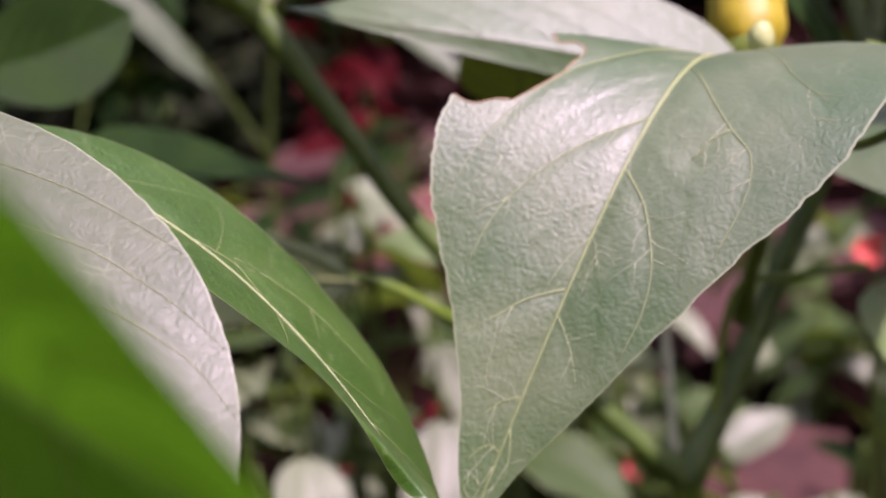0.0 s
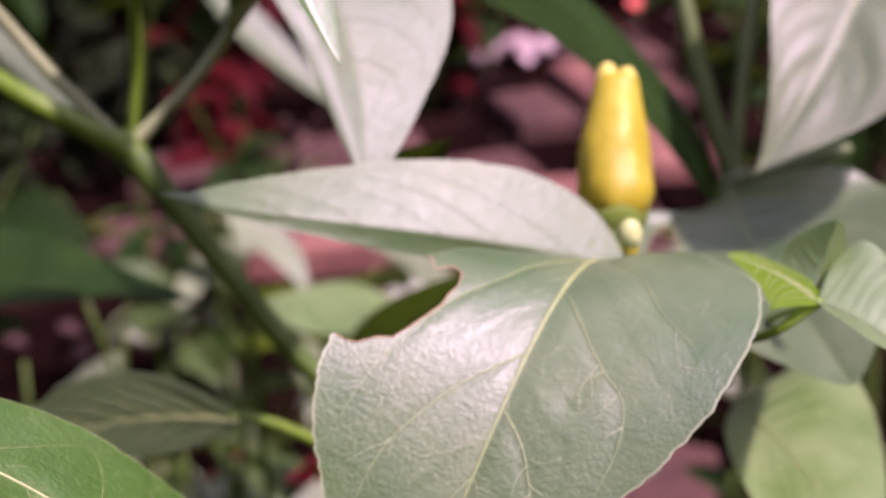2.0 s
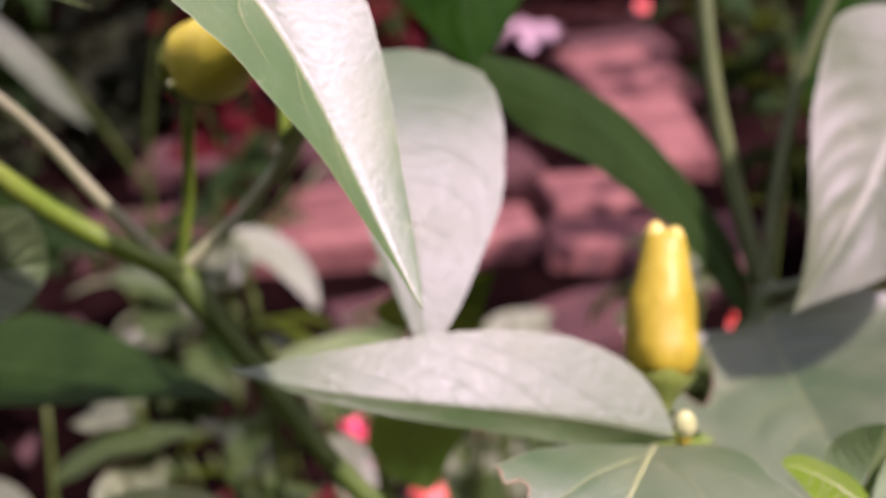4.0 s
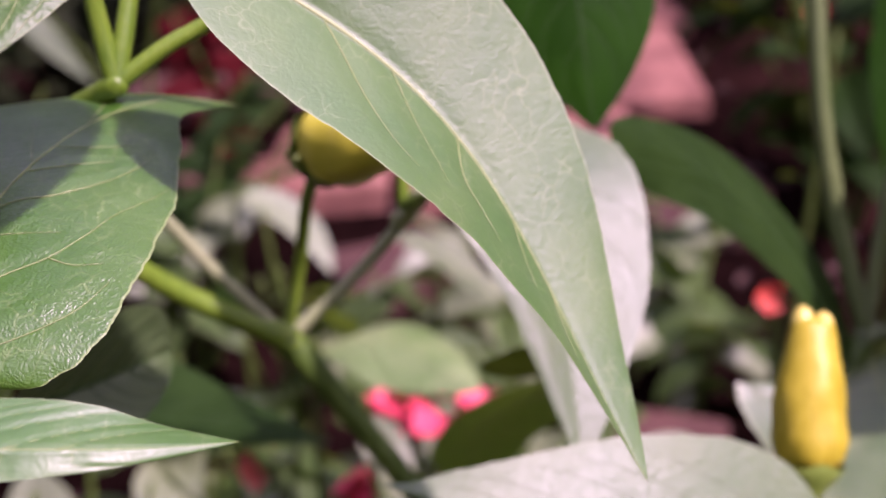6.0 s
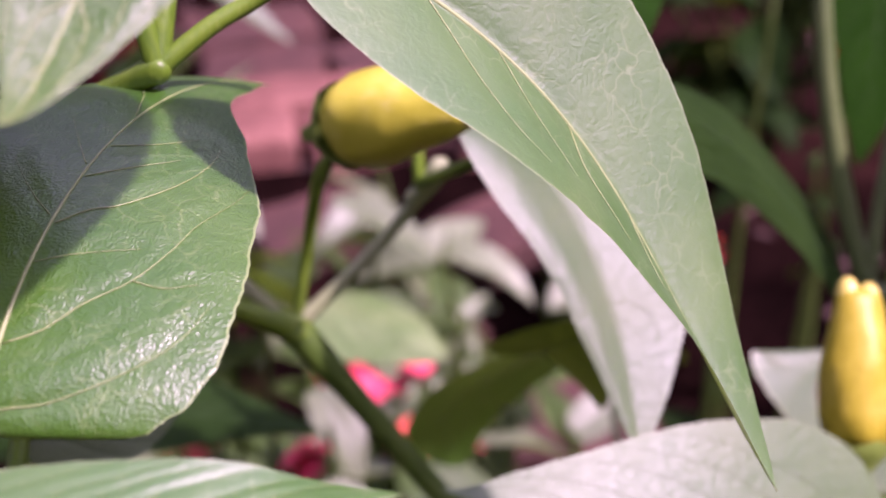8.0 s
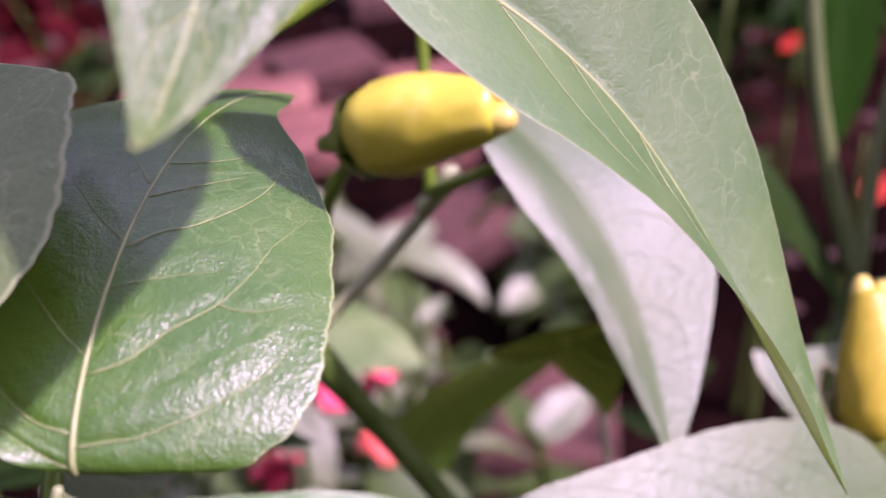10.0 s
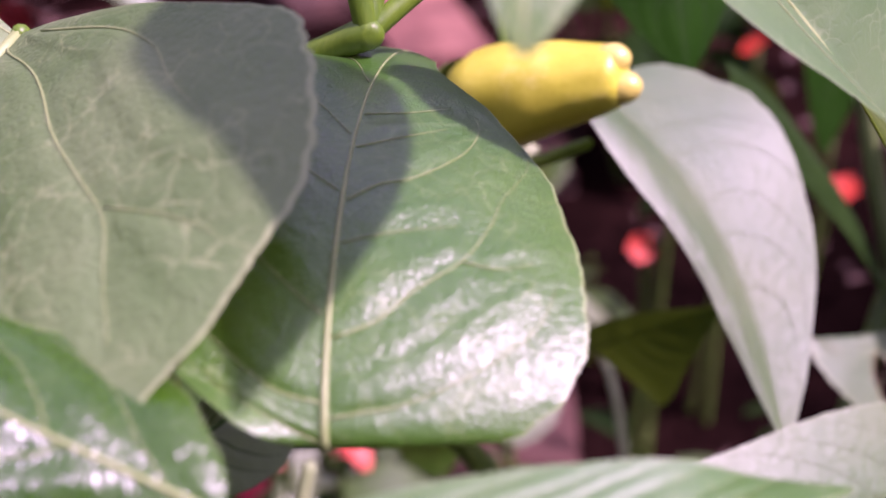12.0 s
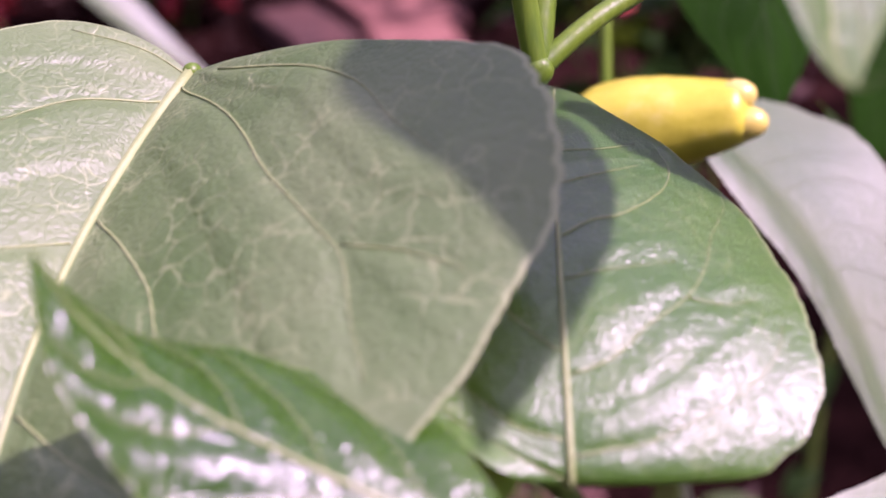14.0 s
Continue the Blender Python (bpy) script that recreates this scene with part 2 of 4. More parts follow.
def branch(name, parent, pts, r0, r1, material=None, label="", knot=0.0):
    path = smooth_path(pts)
    n = len(path) - 1
    rad = []
    for i in range(n + 1):
        f = i / n
        r = r0 + (r1 - r0) * f
        r *= 1 + 0.06 * noise.noise(Vector(path[i]) * 120)
        r *= 1 + knot * (math.exp(-(f * 9) ** 2) + math.exp(-((1 - f) * 9) ** 2))
        rad.append(r)
    for at, first in ((0, path[0] - path[1]), (len(path), path[-1] - path[-2])):
        end = path[0] if at == 0 else path[-1]
        r = rad[0] if at == 0 else rad[-1]
        grow = [(end + first.normalized() * r * 0.55, r * 0.8), (end + first.normalized() * r * 0.9, r * 0.35)]
        for q, w in grow:
            path.insert(0 if at == 0 else len(path), q)
            rad.insert(0 if at == 0 else len(rad), w)
    bm = bmesh.new()
    tube(bm, path, rad, 10)
    return part(name, bm, material or STEM, parent, label)


def node_swelling(parent, place, r, material):
    """The lumpy swollen joint where stems meet."""
    bm = bmesh.new()
    bmesh.ops.create_uvsphere(bm, u_segments=18, v_segments=14, radius=r)
    for v in bm.verts:
        v.co *= 1 + 0.25 * noise.noise(v.co * 450 + Vector(place) * 90)
    bm.transform(Matrix.Translation(place))
    return part("stem_node", bm, material, parent, "swollen green stem joint")


class Blade:
    """The surface of one leaf: a cubic midrib, a vector from it to either margin at its widest, and a twist."""

    def __init__(self, ctrl, left, right, widest=0.4, taper=0.9, twist=0.0, cup=0.0, wave=0.02, quilt=0.0005, veins=6, seed=0, sweep=(0.16, 0.2), roll=(0.0, 0.0), furrow=0.028, edges=None, lines=None, lean=0.0):
        self.c = [Vector(v) for v in ctrl]
        self.l, self.r = Vector(left), Vector(right)
        self.a, self.q, self.tw = widest, taper, radians(twist)
        self.cup, self.wave, self.quilt, self.seed = cup, wave, quilt, seed
        self.N, self.sweep, self.roll, self.furrow = 48, sweep, roll, furrow
        g = random.Random(seed)
        self.starts = {e: [0.05 + 0.03 * (e > 0) + 0.74 * (i + g.uniform(-0.22, 0.22)) / veins for i in range(veins)] for e in (-1, 1)}
        mids, tans = [], []
        for k in range(self.N + 1):
            s = k / self.N
            w = ((1 - s) ** 3, 3 * s * (1 - s) ** 2, 3 * s * s * (1 - s), s ** 3)
            d = (-3 * (1 - s) ** 2, 3 * (1 - s) ** 2 - 6 * s * (1 - s), 6 * s * (1 - s) - 3 * s * s, 3 * s * s)
            mids.append(sum((c * f for c, f in zip(self.c, w)), Vector()))
            tans.append(sum((c * f for c, f in zip(self.c, d)), Vector()).normalized())
        self.mid, self.tan = mids, tans
        self.length = sum((b - a).length for a, b in zip(mids, mids[1:]))
        k0 = round(0.4 * self.N)
        self.side = {-1: self.carry(self.l, k0), 1: self.carry(self.r, k0)}
        up = tans[k0].cross(self.l - self.r)
        self.flip = 1 if up.z > 0 else -1
        self.edges, self.lean = edges, lean
        # side veins as lines of (s, u): named ones, or evenly spaced and swept forward
        self.lines = [smooth_line(line) for line in lines] if lines else [self.swept(e, st) for e in (-1, 1) for st in self.starts[e]]
        self.near = {e: np.array([(a[0] + (b[0] - a[0]) * k / 6, abs(a[1] + (b[1] - a[1]) * k / 6)) for line in self.lines for a, b in zip(line, line[1:])
                                  for k in range(6) if a[1] * e >= 0] or [(-9.0, 0.0)]) for e in (-1, 1)}

    def carry(self, v, k0):
        out = [None] * (self.N + 1)
        out[k0] = v
        for ks in (range(k0 + 1, self.N + 1), range(k0 - 1, -1, -1)):
            prev, w = k0, v
            for k in ks:
                turn = self.tan[prev].rotation_difference(self.tan[k])
                w = turn @ w
                out[k], prev = w, k
        return [Matrix.Rotation(self.tw * (k / self.N - 0.4), 3, self.tan[k]) @ w for k, w in enumerate(out)]

    def width(self, s, e=0):
        s = min(max(s, 1e-6), 1 - 1e-6)
        p = self.q * self.a / (1 - self.a)
        w = (s / self.a) ** p * ((1 - s) / (1 - self.a)) ** self.q
        if self.edges and e:
            row = self.edges[e > 0]
            f = min(max(s * 10 - 0.5, 0.0), 8.999)
            k = int(f)
            f -= k
            f = f * f * (3 - 2 * f)
            w *= row[k] * (1 - f) + row[k + 1] * f
        return w

    def swept(self, e, start):
        out = []
        for k in range(15):
            a = k / 14 * 0.97
            s = start + self.reach(a) + 0.012 * noise.noise(Vector((a * 5, start * 40, self.seed)))
            if s > 0.97:
                break
            out.append((s, e * a if a else e * 1e-4))
        return out

    def at(self, s, u, lift=0.0):
        """A point of the blade: s from base to tip, u from -1 (left margin) to 1 (right margin)."""
        f = min(max(s, 0), 1) * self.N
        k = min(int(f), self.N - 1)
        f -= k
        e = -1 if u < 0 else 1
        mid = self.mid[k].lerp(self.mid[k + 1], f)
        side = self.side[e][k].lerp(self.side[e][k + 1], f)
        tan = self.tan[k].lerp(self.tan[k + 1], f)
        w = self.width(s, e)
        span = side.length
        a = abs(u)
        n = tan.cross(side).normalized() * (-e) * self.flip
        ragged = 1 + 0.012 * noise.noise(Vector((s * 28, e * 3.1, self.seed))) + 0.012 * noise.noise(Vector((s * 70, e * 5.3, self.seed)))
        p = mid + side * (w * a * (ragged if a > 0.9 else 1))
        z = math.sin(self.seed * 1.7 + s * 14 + e) * self.wave * span * w * a * a
        z += self.cup * span * w * a * (1 - a) * 4 * 0.25
        z -= self.roll[e > 0] * span * w * (max(0.0, a - 0.5) / 0.5) ** 2
        # blade swells between the side veins and sinks along them
        ds, du = (self.near[e][:, 0] - s) * self.length, (self.near[e][:, 1] - a) * span * w
        dd = ds * ds + du * du
        k = int(dd.argmin())
        tilt = 1 + self.lean * (1 if ds[k] < 0 else -1)
        z += self.quilt * tilt * (1 - math.exp(-dd[k] / (self.furrow * self.length) ** 2)) * min(1, a * 0.14 / self.furrow) * (1 - a ** 4) * min(1, w * 2)
        return p + n * (z + lift)

    def reach(self, a):
        return self.sweep[0] * a + self.sweep[1] * a * a

    def veinlets(self, count):
        """Short forked lines of (s, u) leaving the midrib and the side veins."""
        g = random.Random(self.seed * 7 + 3)
        spine = [(0.08 + 0.88 * k / 30, 0.0) for k in range(31)]
        out = []
        roots = [(line, k) for line in [spine, spine] + self.lines for k in range(1, len(line) - 1)]
        for _ in range(count):
            line, k = g.choice(roots)
            s, u = line[k]
            wide = max(0.2, self.width(s)) * (self.l.length + self.r.length) / 2
            turn = math.atan2((line[k + 1][1] - u) * wide, (line[k + 1][0] - s) * self.length) + g.choice((-1, 1)) * g.uniform(0.8, 1.2)
            step = g.uniform(0.0005, 0.0011)
            way = [(s, u)]
            for _ in range(g.randint(4, 7)):
                turn += g.uniform(-0.3, 0.3)
                s += step * math.cos(turn) / self.length
                u += step * math.sin(turn) / wide
                if not (0.02 < s < 0.97 and abs(u) < 0.96):
                    break
                way.append((s, u))
            if len(way) > 3:
                out.append(way)
                if len(out) % 3 == 0:
                    roots += [(way, k) for k in range(1, len(way) - 1)] * 2
        return out


def smooth_line(pts):
    return [(p.x, p.y) for p in smooth_path([(a, b, 0) for a, b in pts], 4)]


def inside(poly, s, u):
    hit = False
    for (a, b), (c, d) in zip(poly, poly[1:] + poly[:1]):
        if (b > u) != (d > u) and s < (c - a) * (u - b) / (d - b) + a:
            hit = not hit
    return hit


def nearest(poly, s, u, wide):
    """The point of the outline nearest to (s, u), u counting wide times as much."""
    best = None
    for (a, b), (c, d) in zip(poly, poly[1:] + poly[:1]):
        q, r = Vector((c - a, (d - b) * wide)), Vector((s - a, (u - b) * wide))
        f = min(max(q.dot(r) / max(q.dot(q), 1e-12), 0), 1)
        e = (q * f - r).length
        if best is None or e < best[0]:
            best = (e, a + (c - a) * f, b + (d - b) * f)
    return best[1:]


def leaf(name, parent, material, label, blade, rib=0.0005, cells=(64, 20), bites=(), net=0):
    """One leaf: blade mesh with rows along and columns across, its midrib, side veins and veinlets; bites are outlines in (s, u)."""
    ns, nu = cells
    bm = bmesh.new()
    uv = bm.loops.layers.uv.new("UVMap")
    grid, place = [], {}
    for i in range(ns + 1):
        s = 0.004 + 0.992 * i / ns
        row = []
        for j in range(-nu, nu + 1):
            u = j / nu
            u = math.copysign(abs(u) ** 0.85, u)
            v = bm.verts.new(blade.at(s, u))
            place[v] = (s, u)
            row.append((v, ((u + 1) / 2, s)))
        grid.append(row)

    def eaten(s, u):
        return any(inside(poly, s, u) for poly in bites)

    for a, b in zip(grid, grid[1:]):
        for j in range(2 * nu):
            q = (a[j], a[j + 1], b[j + 1], b[j])
            if bites and eaten(sum(place[v][0] for v, _ in q) / 4, sum(place[v][1] for v, _ in q) / 4):
                continue
            f = bm.faces.new([v for v, _ in q])
            for loop, (_, c) in zip(f.loops, q):
                loop[uv].uv = c
    rims = []
    if bites:
        for v in [v for v in bm.verts if not v.link_faces]:
            place.pop(v)
            bm.verts.remove(v)
        torn = [e for e in bm.edges if len(e.link_faces) == 1 and all(abs(place[v][1]) < 0.9999 and 0.01 < place[v][0] < 0.99 for v in e.verts)]
        for v in {v for e in torn for v in e.verts}:
            s, u = place[v]
            s, u = min((nearest(poly, s, u, 0.45) for poly in bites), key=lambda c: (c[0] - s) ** 2 + (c[1] - u) ** 2)
            v.co = blade.at(s, max(-1.0, min(1.0, u)))
        rims = [[v.co.copy() for v in e.verts] for e in torn]
    ob = part(name, bm, material, parent, label)
    if rims:
        bm = bmesh.new()
        for a, b in rims:
            r = 0.00013 * (1 + 0.6 * noise.noise(a * 900))
            tube(bm, [a, b], [r, r], 5)
        part("bitten_rim", bm, BITE, ob, "dry brown rim of the bitten gap")
    shade = RIB_SHADED if material in (LEAF_DARK_SHADED, LEAF_SHADE, LEAF_DEEP_SHADED) else RIB_SOFT if material in (LEAF_SHEEN, LEAF_YOUNG_PALE) else RIB
    path = [blade.at(k / 40, 1e-4, rib * 0.1) for k in range(41) if not eaten(k / 40, 0)]
    bm = bmesh.new()
    tube(bm, path, [rib * (0.2 + 1.0 * (1 - k / len(path)) ** 1.5) for k in range(len(path))], 7)
    part("midrib", bm, shade, ob)
    for line in blade.lines:
        pts = [blade.at(s, u, 0.00007) for s, u in line if abs(u) < 0.98 and not eaten(s, u)]
        if len(pts) > 2:
            bm = bmesh.new()
            thick = min(rib, 0.0005) * (0.27 if len(line) > 12 else 0.2)
            tube(bm, pts, [thick * (1.1 - 0.85 * k / len(pts)) for k in range(len(pts))], 5)
            part("vein", bm, shade, ob)
    if net:
        bm = bmesh.new()
        for way in blade.veinlets(net):
            pts = [blade.at(s, u, 0.00001) for s, u in way if not eaten(s, u)]
            if len(pts) > 2:
                tube(bm, pts, [0.00006 * (1.15 - 0.8 * k / len(pts)) for k in range(len(pts))], 4)
        tagged(part("vein_net", bm, VEINLET, ob), "net of fine pale veinlets", kind="stuff")
    return ob


def fruit(parent, bottom, top, radius, lobes, label, toward=None, seed=0, skin=FRUIT):
    """A chili: a lumpy pod of round section, narrower to a lobed tip, with its green calyx."""
    b, t = Vector(bottom), Vector(top)
    axis = t - b
    length = axis.length
    z = axis.normalized()
    x = z.orthogonal().normalized() if toward is None else (Vector(toward) - z * Vector(toward).dot(z)).normalized()
    y = z.cross(x)
    profile = ((0.0, 0.12), (0.012, 0.45), (0.04, 0.72), (0.1, 0.93), (0.2, 1.03), (0.36, 1.0), (0.52, 0.92), (0.66, 0.81), (0.78, 0.68), (0.86, 0.59), (0.91, 0.52), (0.94, 0.42), (0.955, 0.12))
    sides = 28
    bm = bmesh.new()
    rings = []
    for k in range(31):
        f = 0.955 * (1 - (1 - k / 30) ** 1.3)
        r = np.interp(f, [p[0] for p in profile], [p[1] for p in profile]) * radius
        ring = []
        for j in range(sides):
            a = 2 * math.pi * j / sides
            q = 1 + 0.12 * noise.noise(Vector((math.cos(a) * 1.3, math.sin(a) * 1.3, f * 3 + seed))) + 0.04 * noise.noise(Vector((math.cos(a) * 3, math.sin(a) * 3, f * 7 + seed)))
            q += (0.03 * f + 0.3 * max(0.0, f - 0.62)) * math.cos(lobes * a)
            ring.append(bm.verts.new(b + z * (f * length) + (x * math.cos(a) + y * math.sin(a)) * r * q))
        rings.append(ring)
    for p, q in zip(rings, rings[1:]):
        for j in range(sides):
            bm.faces.new((p[j], p[(j + 1) % sides], q[(j + 1) % sides], q[j]))
    bm.faces.new(rings[0][::-1])
    bm.faces.new(rings[-1])
    pod = part("fruit", bm, skin, parent, label)
    for j in range(lobes):
        a = 2 * math.pi * j / lobes
        out = x * math.cos(a) + y * math.sin(a)
        bm = bmesh.new()
        bmesh.ops.create_uvsphere(bm, u_segments=14, v_segments=10, radius=1)
        m = Matrix((x, y, z)).transposed().to_4x4()
        bm.transform(Matrix.Translation(b + z * length * (0.88 + 0.03 * (j % 2)) + out * radius * 0.27) @ m @ Matrix.Diagonal((radius * 0.33, radius * 0.33, length * 0.115, 1)))
        part("tip_lobe", bm, FRUIT_TIP, pod, "pale blunt tip lobe")
    bm = bmesh.new()
    prof = ((-0.28, 0.17), (-0.18, 0.26), (-0.1, 0.45), (-0.03, 0.76), (0.03, 0.95), (0.065, 0.98))
    rings = []
    for f, r in prof:
        rings.append([bm.verts.new(b + z * length * (f + (0.02 * math.cos(5 * 2 * math.pi * j / 20) if f > 0 else 0))
                                   + (x * math.cos(2 * math.pi * j / 20) + y * math.sin(2 * math.pi * j / 20)) * radius * r) for j in range(20)])
    for p, q in zip(rings, rings[1:]):
        for j in range(20):
            bm.faces.new((p[j], p[(j + 1) % 20], q[(j + 1) % 20], q[j]))
    bm.faces.new(rings[0][::-1])
    part("calyx", bm, CALYX, pod, "green calyx cup")
    return pod


def bud(parent, place, up, r, label):
    up = Vector(up).normalized()
    bm = bmesh.new()
    bmesh.ops.create_uvsphere(bm, u_segments=16, v_segments=12, radius=r)
    for v in bm.verts:
        v.co *= 1 + 0.1 * noise.noise(v.co * 700)
    bm.transform(Matrix.Translation(place) @ up.to_track_quat("Z", "Y").to_matrix().to_4x4() @ Matrix.Diagonal((1, 1, 1.25, 1)))
    ob = part("flower_bud", bm, BUD, parent, label)
    bm = bmesh.new()
    p = Vector(place)
    tube(bm, [p - up * r * 0.8, p - up * r * 1.6, p - up * r * 2.6], [r * 0.75, r * 0.6, r * 0.3], 9)
    part("anther", bm, FRUIT, ob, "yellow anthers")
    return ob


# ---------------------------------------------------------------- ground and backdrop
def ground_material():
    m, nt, bsdf, out = mat_new("red_soil")
    link = nt.links.new
    co = node(nt, "ShaderNodeTexCoord")
    big = node(nt, "ShaderNodeTexNoise", Scale=2.2, Detail=6.0, Roughness=0.62)
    mid = node(nt, "ShaderNodeTexNoise", Scale=24.0, Detail=5.0, Roughness=0.65)
    crumb = node(nt, "ShaderNodeTexVoronoi", Scale=90.0)
    for n in (big, mid, crumb):
        link(co.outputs["Object"], n.inputs["Vector"])
    # Large noise paints shaded and sunlit dapples into the soil colour.
    dapple = ramp(nt, big.outputs["Fac"], [(0.4, (0.004, 0.002, 0.0018)), (0.52, (0.011, 0.005, 0.0042)), (0.68, (0.045, 0.019, 0.015))])
    col = mix(nt, 0.6, dapple, ramp(nt, mid.outputs["Fac"], [(0.3, (0.3, 0.25, 0.25)), (0.7, (1.2, 1.1, 1.1))]), "MULTIPLY")
    link(col, bsdf.inputs["Base Color"])
    bsdf.inputs["Roughness"].default_value = 0.95
    bsdf.inputs["Specular IOR Level"].default_value = 0.0
    h = calc(nt, "MULTIPLY_ADD", crumb.outputs["Distance"], 0.4, mid.outputs["Fac"])
    b = node(nt, "ShaderNodeBump", Strength=0.8, Distance=0.02)
    link(h, b.inputs["Height"])
    link(b.outputs[0], bsdf.inputs["Normal"])
    return m


bm = bmesh.new()
R0 = 200.0
rings = [0.0, 0.15, 0.3, 0.5, 0.7, 0.9, 1.2, 1.5, 1.9, 2.4, 3, 4, 6, 10, 25, 70, R0]
prev = None
for r in rings:
    row = [bm.verts.new((r * math.cos(a), 1.0 + r * math.sin(a), 0.02 * noise.noise(Vector((r * math.cos(a) * 3, r * math.sin(a) * 3, 0))) if r < 8 else 0.0))
           for a in (2 * math.pi * k / 48 for k in range(48))] if r else [bm.verts.new((0, 1.0, 0))]
    if prev:
        for k in range(48):
            if len(prev) == 1:
                bm.faces.new((prev[0], row[k], row[(k + 1) % 48]))
            else:
                bm.faces.new((prev[k], row[k], row[(k + 1) % 48], prev[(k + 1) % 48]))
    prev = row
ground = part("ground", bm, ground_material(), None)
tagged(ground, "crumbly red-brown garden soil, with dapples of sun and shade painted in", "ground", kind="structure")


# ---------------------------------------------------------------- the chili plant
chili = tagged(new("chili_plant"), "chili plant with broad leaves and upright yellow fruits", "plant")
J = (-0.04094, 0.20743, 0.39481)
N0 = (0.04335, 0.19267, 0.28808)
JR = (0.09187, 0.23129, 0.36877)
F2 = (-0.05380, 0.15140, 0.46730)
branch("trunk", chili, [(Vector(N0).x - 0.01, Vector(N0).y + 0.05, -0.02), (Vector(N0).x, Vector(N0).y + 0.02, 0.15), N0], 0.006, 0.0038, label="green-brown main stem rising from the soil")
branch("branch", chili, [N0, (0.02497, 0.19421, 0.30585), (-0.00899, 0.19998, 0.34548), (-0.02396, 0.20347, 0.36812), J], 0.0026, 0.0024, STEM_DEEP, knot=0.35)
branch("branch", chili, [N0, (0.05729, 0.20408, 0.30863), (0.07089, 0.21575, 0.33310), JR], 0.0032, 0.0026, STEM_DEEP, knot=0.3)
branch("branch", chili, [J, (-0.06091, 0.20358, 0.40971), (-0.07592, 0.19321, 0.43007), (-0.08192, 0.17363, 0.44741)], 0.0023, 0.0022, knot=0.3)
branch("branch", chili, [(-0.08192, 0.17363, 0.44741), (-0.06498, 0.16004, 0.46007), F2], 0.0018, 0.0014, knot=0.2)
for spot, r, skin in ((J, 0.0034, STEM), (F2, 0.0016, STEM), (JR, 0.0036, STEM_GREY), ((-0.08192, 0.17363, 0.44741), 0.0021, STEM)):
    node_swelling(chili, spot, r, skin)
branch("twig", chili, [J, (-0.05334, 0.20636, 0.41164), (-0.06214, 0.20252, 0.42740), (-0.06896, 0.19245, 0.44145)], 0.0014, 0.0013, STEM_PALE)
branch("twig", chili, [J, (-0.02520, 0.20945, 0.40792), (-0.01275, 0.20801, 0.42264)], 0.0014, 0.0013, STEM_PALE, knot=0.3)
branch("twig", chili, [(-0.01590, 0.20815, 0.42253), (-0.01499, 0.21362, 0.44248), (-0.01379, 0.21957, 0.46336)], 0.0012, 0.001)
branch("petiole", chili, [(-0.01600, 0.20781, 0.42192), (-0.01307, 0.20128, 0.42601), (-0.00802, 0.19402, 0.43168)], 0.0012, 0.001)
branch("twig", chili, [F2, (-0.05492, 0.15311, 0.47514), (-0.05546, 0.15335, 0.48234)], 0.0013, 0.0012)
branch("twig", chili, [F2, (-0.05219, 0.15420, 0.47317), (-0.05041, 0.15797, 0.48102)], 0.0013, 0.0012)
branch("node", chili, [(-0.0172, 0.2080, 0.4190), (-0.0140, 0.2078, 0.4222), (-0.0122, 0.2076, 0.4246)], 0.0016, 0.0021, STEM_PALE, "swollen pale node at the fork")
branch("petiole", chili, [F2, (-0.04722, 0.15296, 0.47130), (-0.04187, 0.15381, 0.47370), (-0.03253, 0.15346, 0.47870)], 0.0012, 0.0010)
branch("branch", chili, [JR, (0.08531, 0.23907, 0.39648), (0.08084, 0.24493, 0.42242), (0.07935, 0.25227, 0.45199)], 0.0025, 0.002, STEM_GREY)
branch("branch", chili, [JR, (0.09641, 0.23930, 0.39276), (0.10325, 0.24705, 0.41630), (0.11179, 0.25052, 0.43764)], 0.0018, 0.0015, STEM_GREY)
branch("branch", chili, [JR, (0.09950, 0.22964, 0.37055), (0.11751, 0.22875, 0.37485)], 0.0022, 0.0018, STEM_GREY)
branch("petiole", chili, [(-0.00059, 0.19311, 0.32682), (-0.00611, 0.19000, 0.33136), (-0.01588, 0.18766, 0.33906), (-0.02395, 0.18530, 0.34326)], 0.0013, 0.001)
branch("petiole", chili, [(0.04979, 0.19736, 0.29709), (0.05572, 0.20193, 0.32728), (0.06769, 0.20183, 0.33042), (0.08298, 0.20148, 0.33208)], 0.001, 0.0009)
branch("petiole", chili, [(0.07991, 0.18143, 0.35239), (0.07946, 0.16434, 0.36399), (0.08347, 0.15134, 0.37234)], 0.0009, 0.0008)
branch("pedicel", chili, [J, (-0.03724, 0.20920, 0.40934), (-0.03422, 0.20391, 0.42566), (-0.03107, 0.19466, 0.43669), (-0.03219, 0.19572, 0.43745)], 0.0012, 0.0013)
fruit(chili, (-0.03051, 0.19253, 0.44072), (-0.01179, 0.17331, 0.45137), 0.0073, 2, "ripening yellow chili fruit lying level on its stalk", toward=(0.3, 0, 1), seed=3, skin=FRUIT_LIME)
fruit(chili, (0.04986, 0.16124, 0.38584), (0.05379, 0.17556, 0.41033), 0.0063, 2, "upright yellow chili fruit with blunt lobed tip", toward=(1, -0.3, 0), seed=1)
NB = (0.05743, 0.15978, 0.37368)
branch("branch", chili, [(0.05840, 0.20971, 0.31852), (0.05872, 0.18784, 0.34720), NB], 0.0018, 0.0016, knot=0.2)
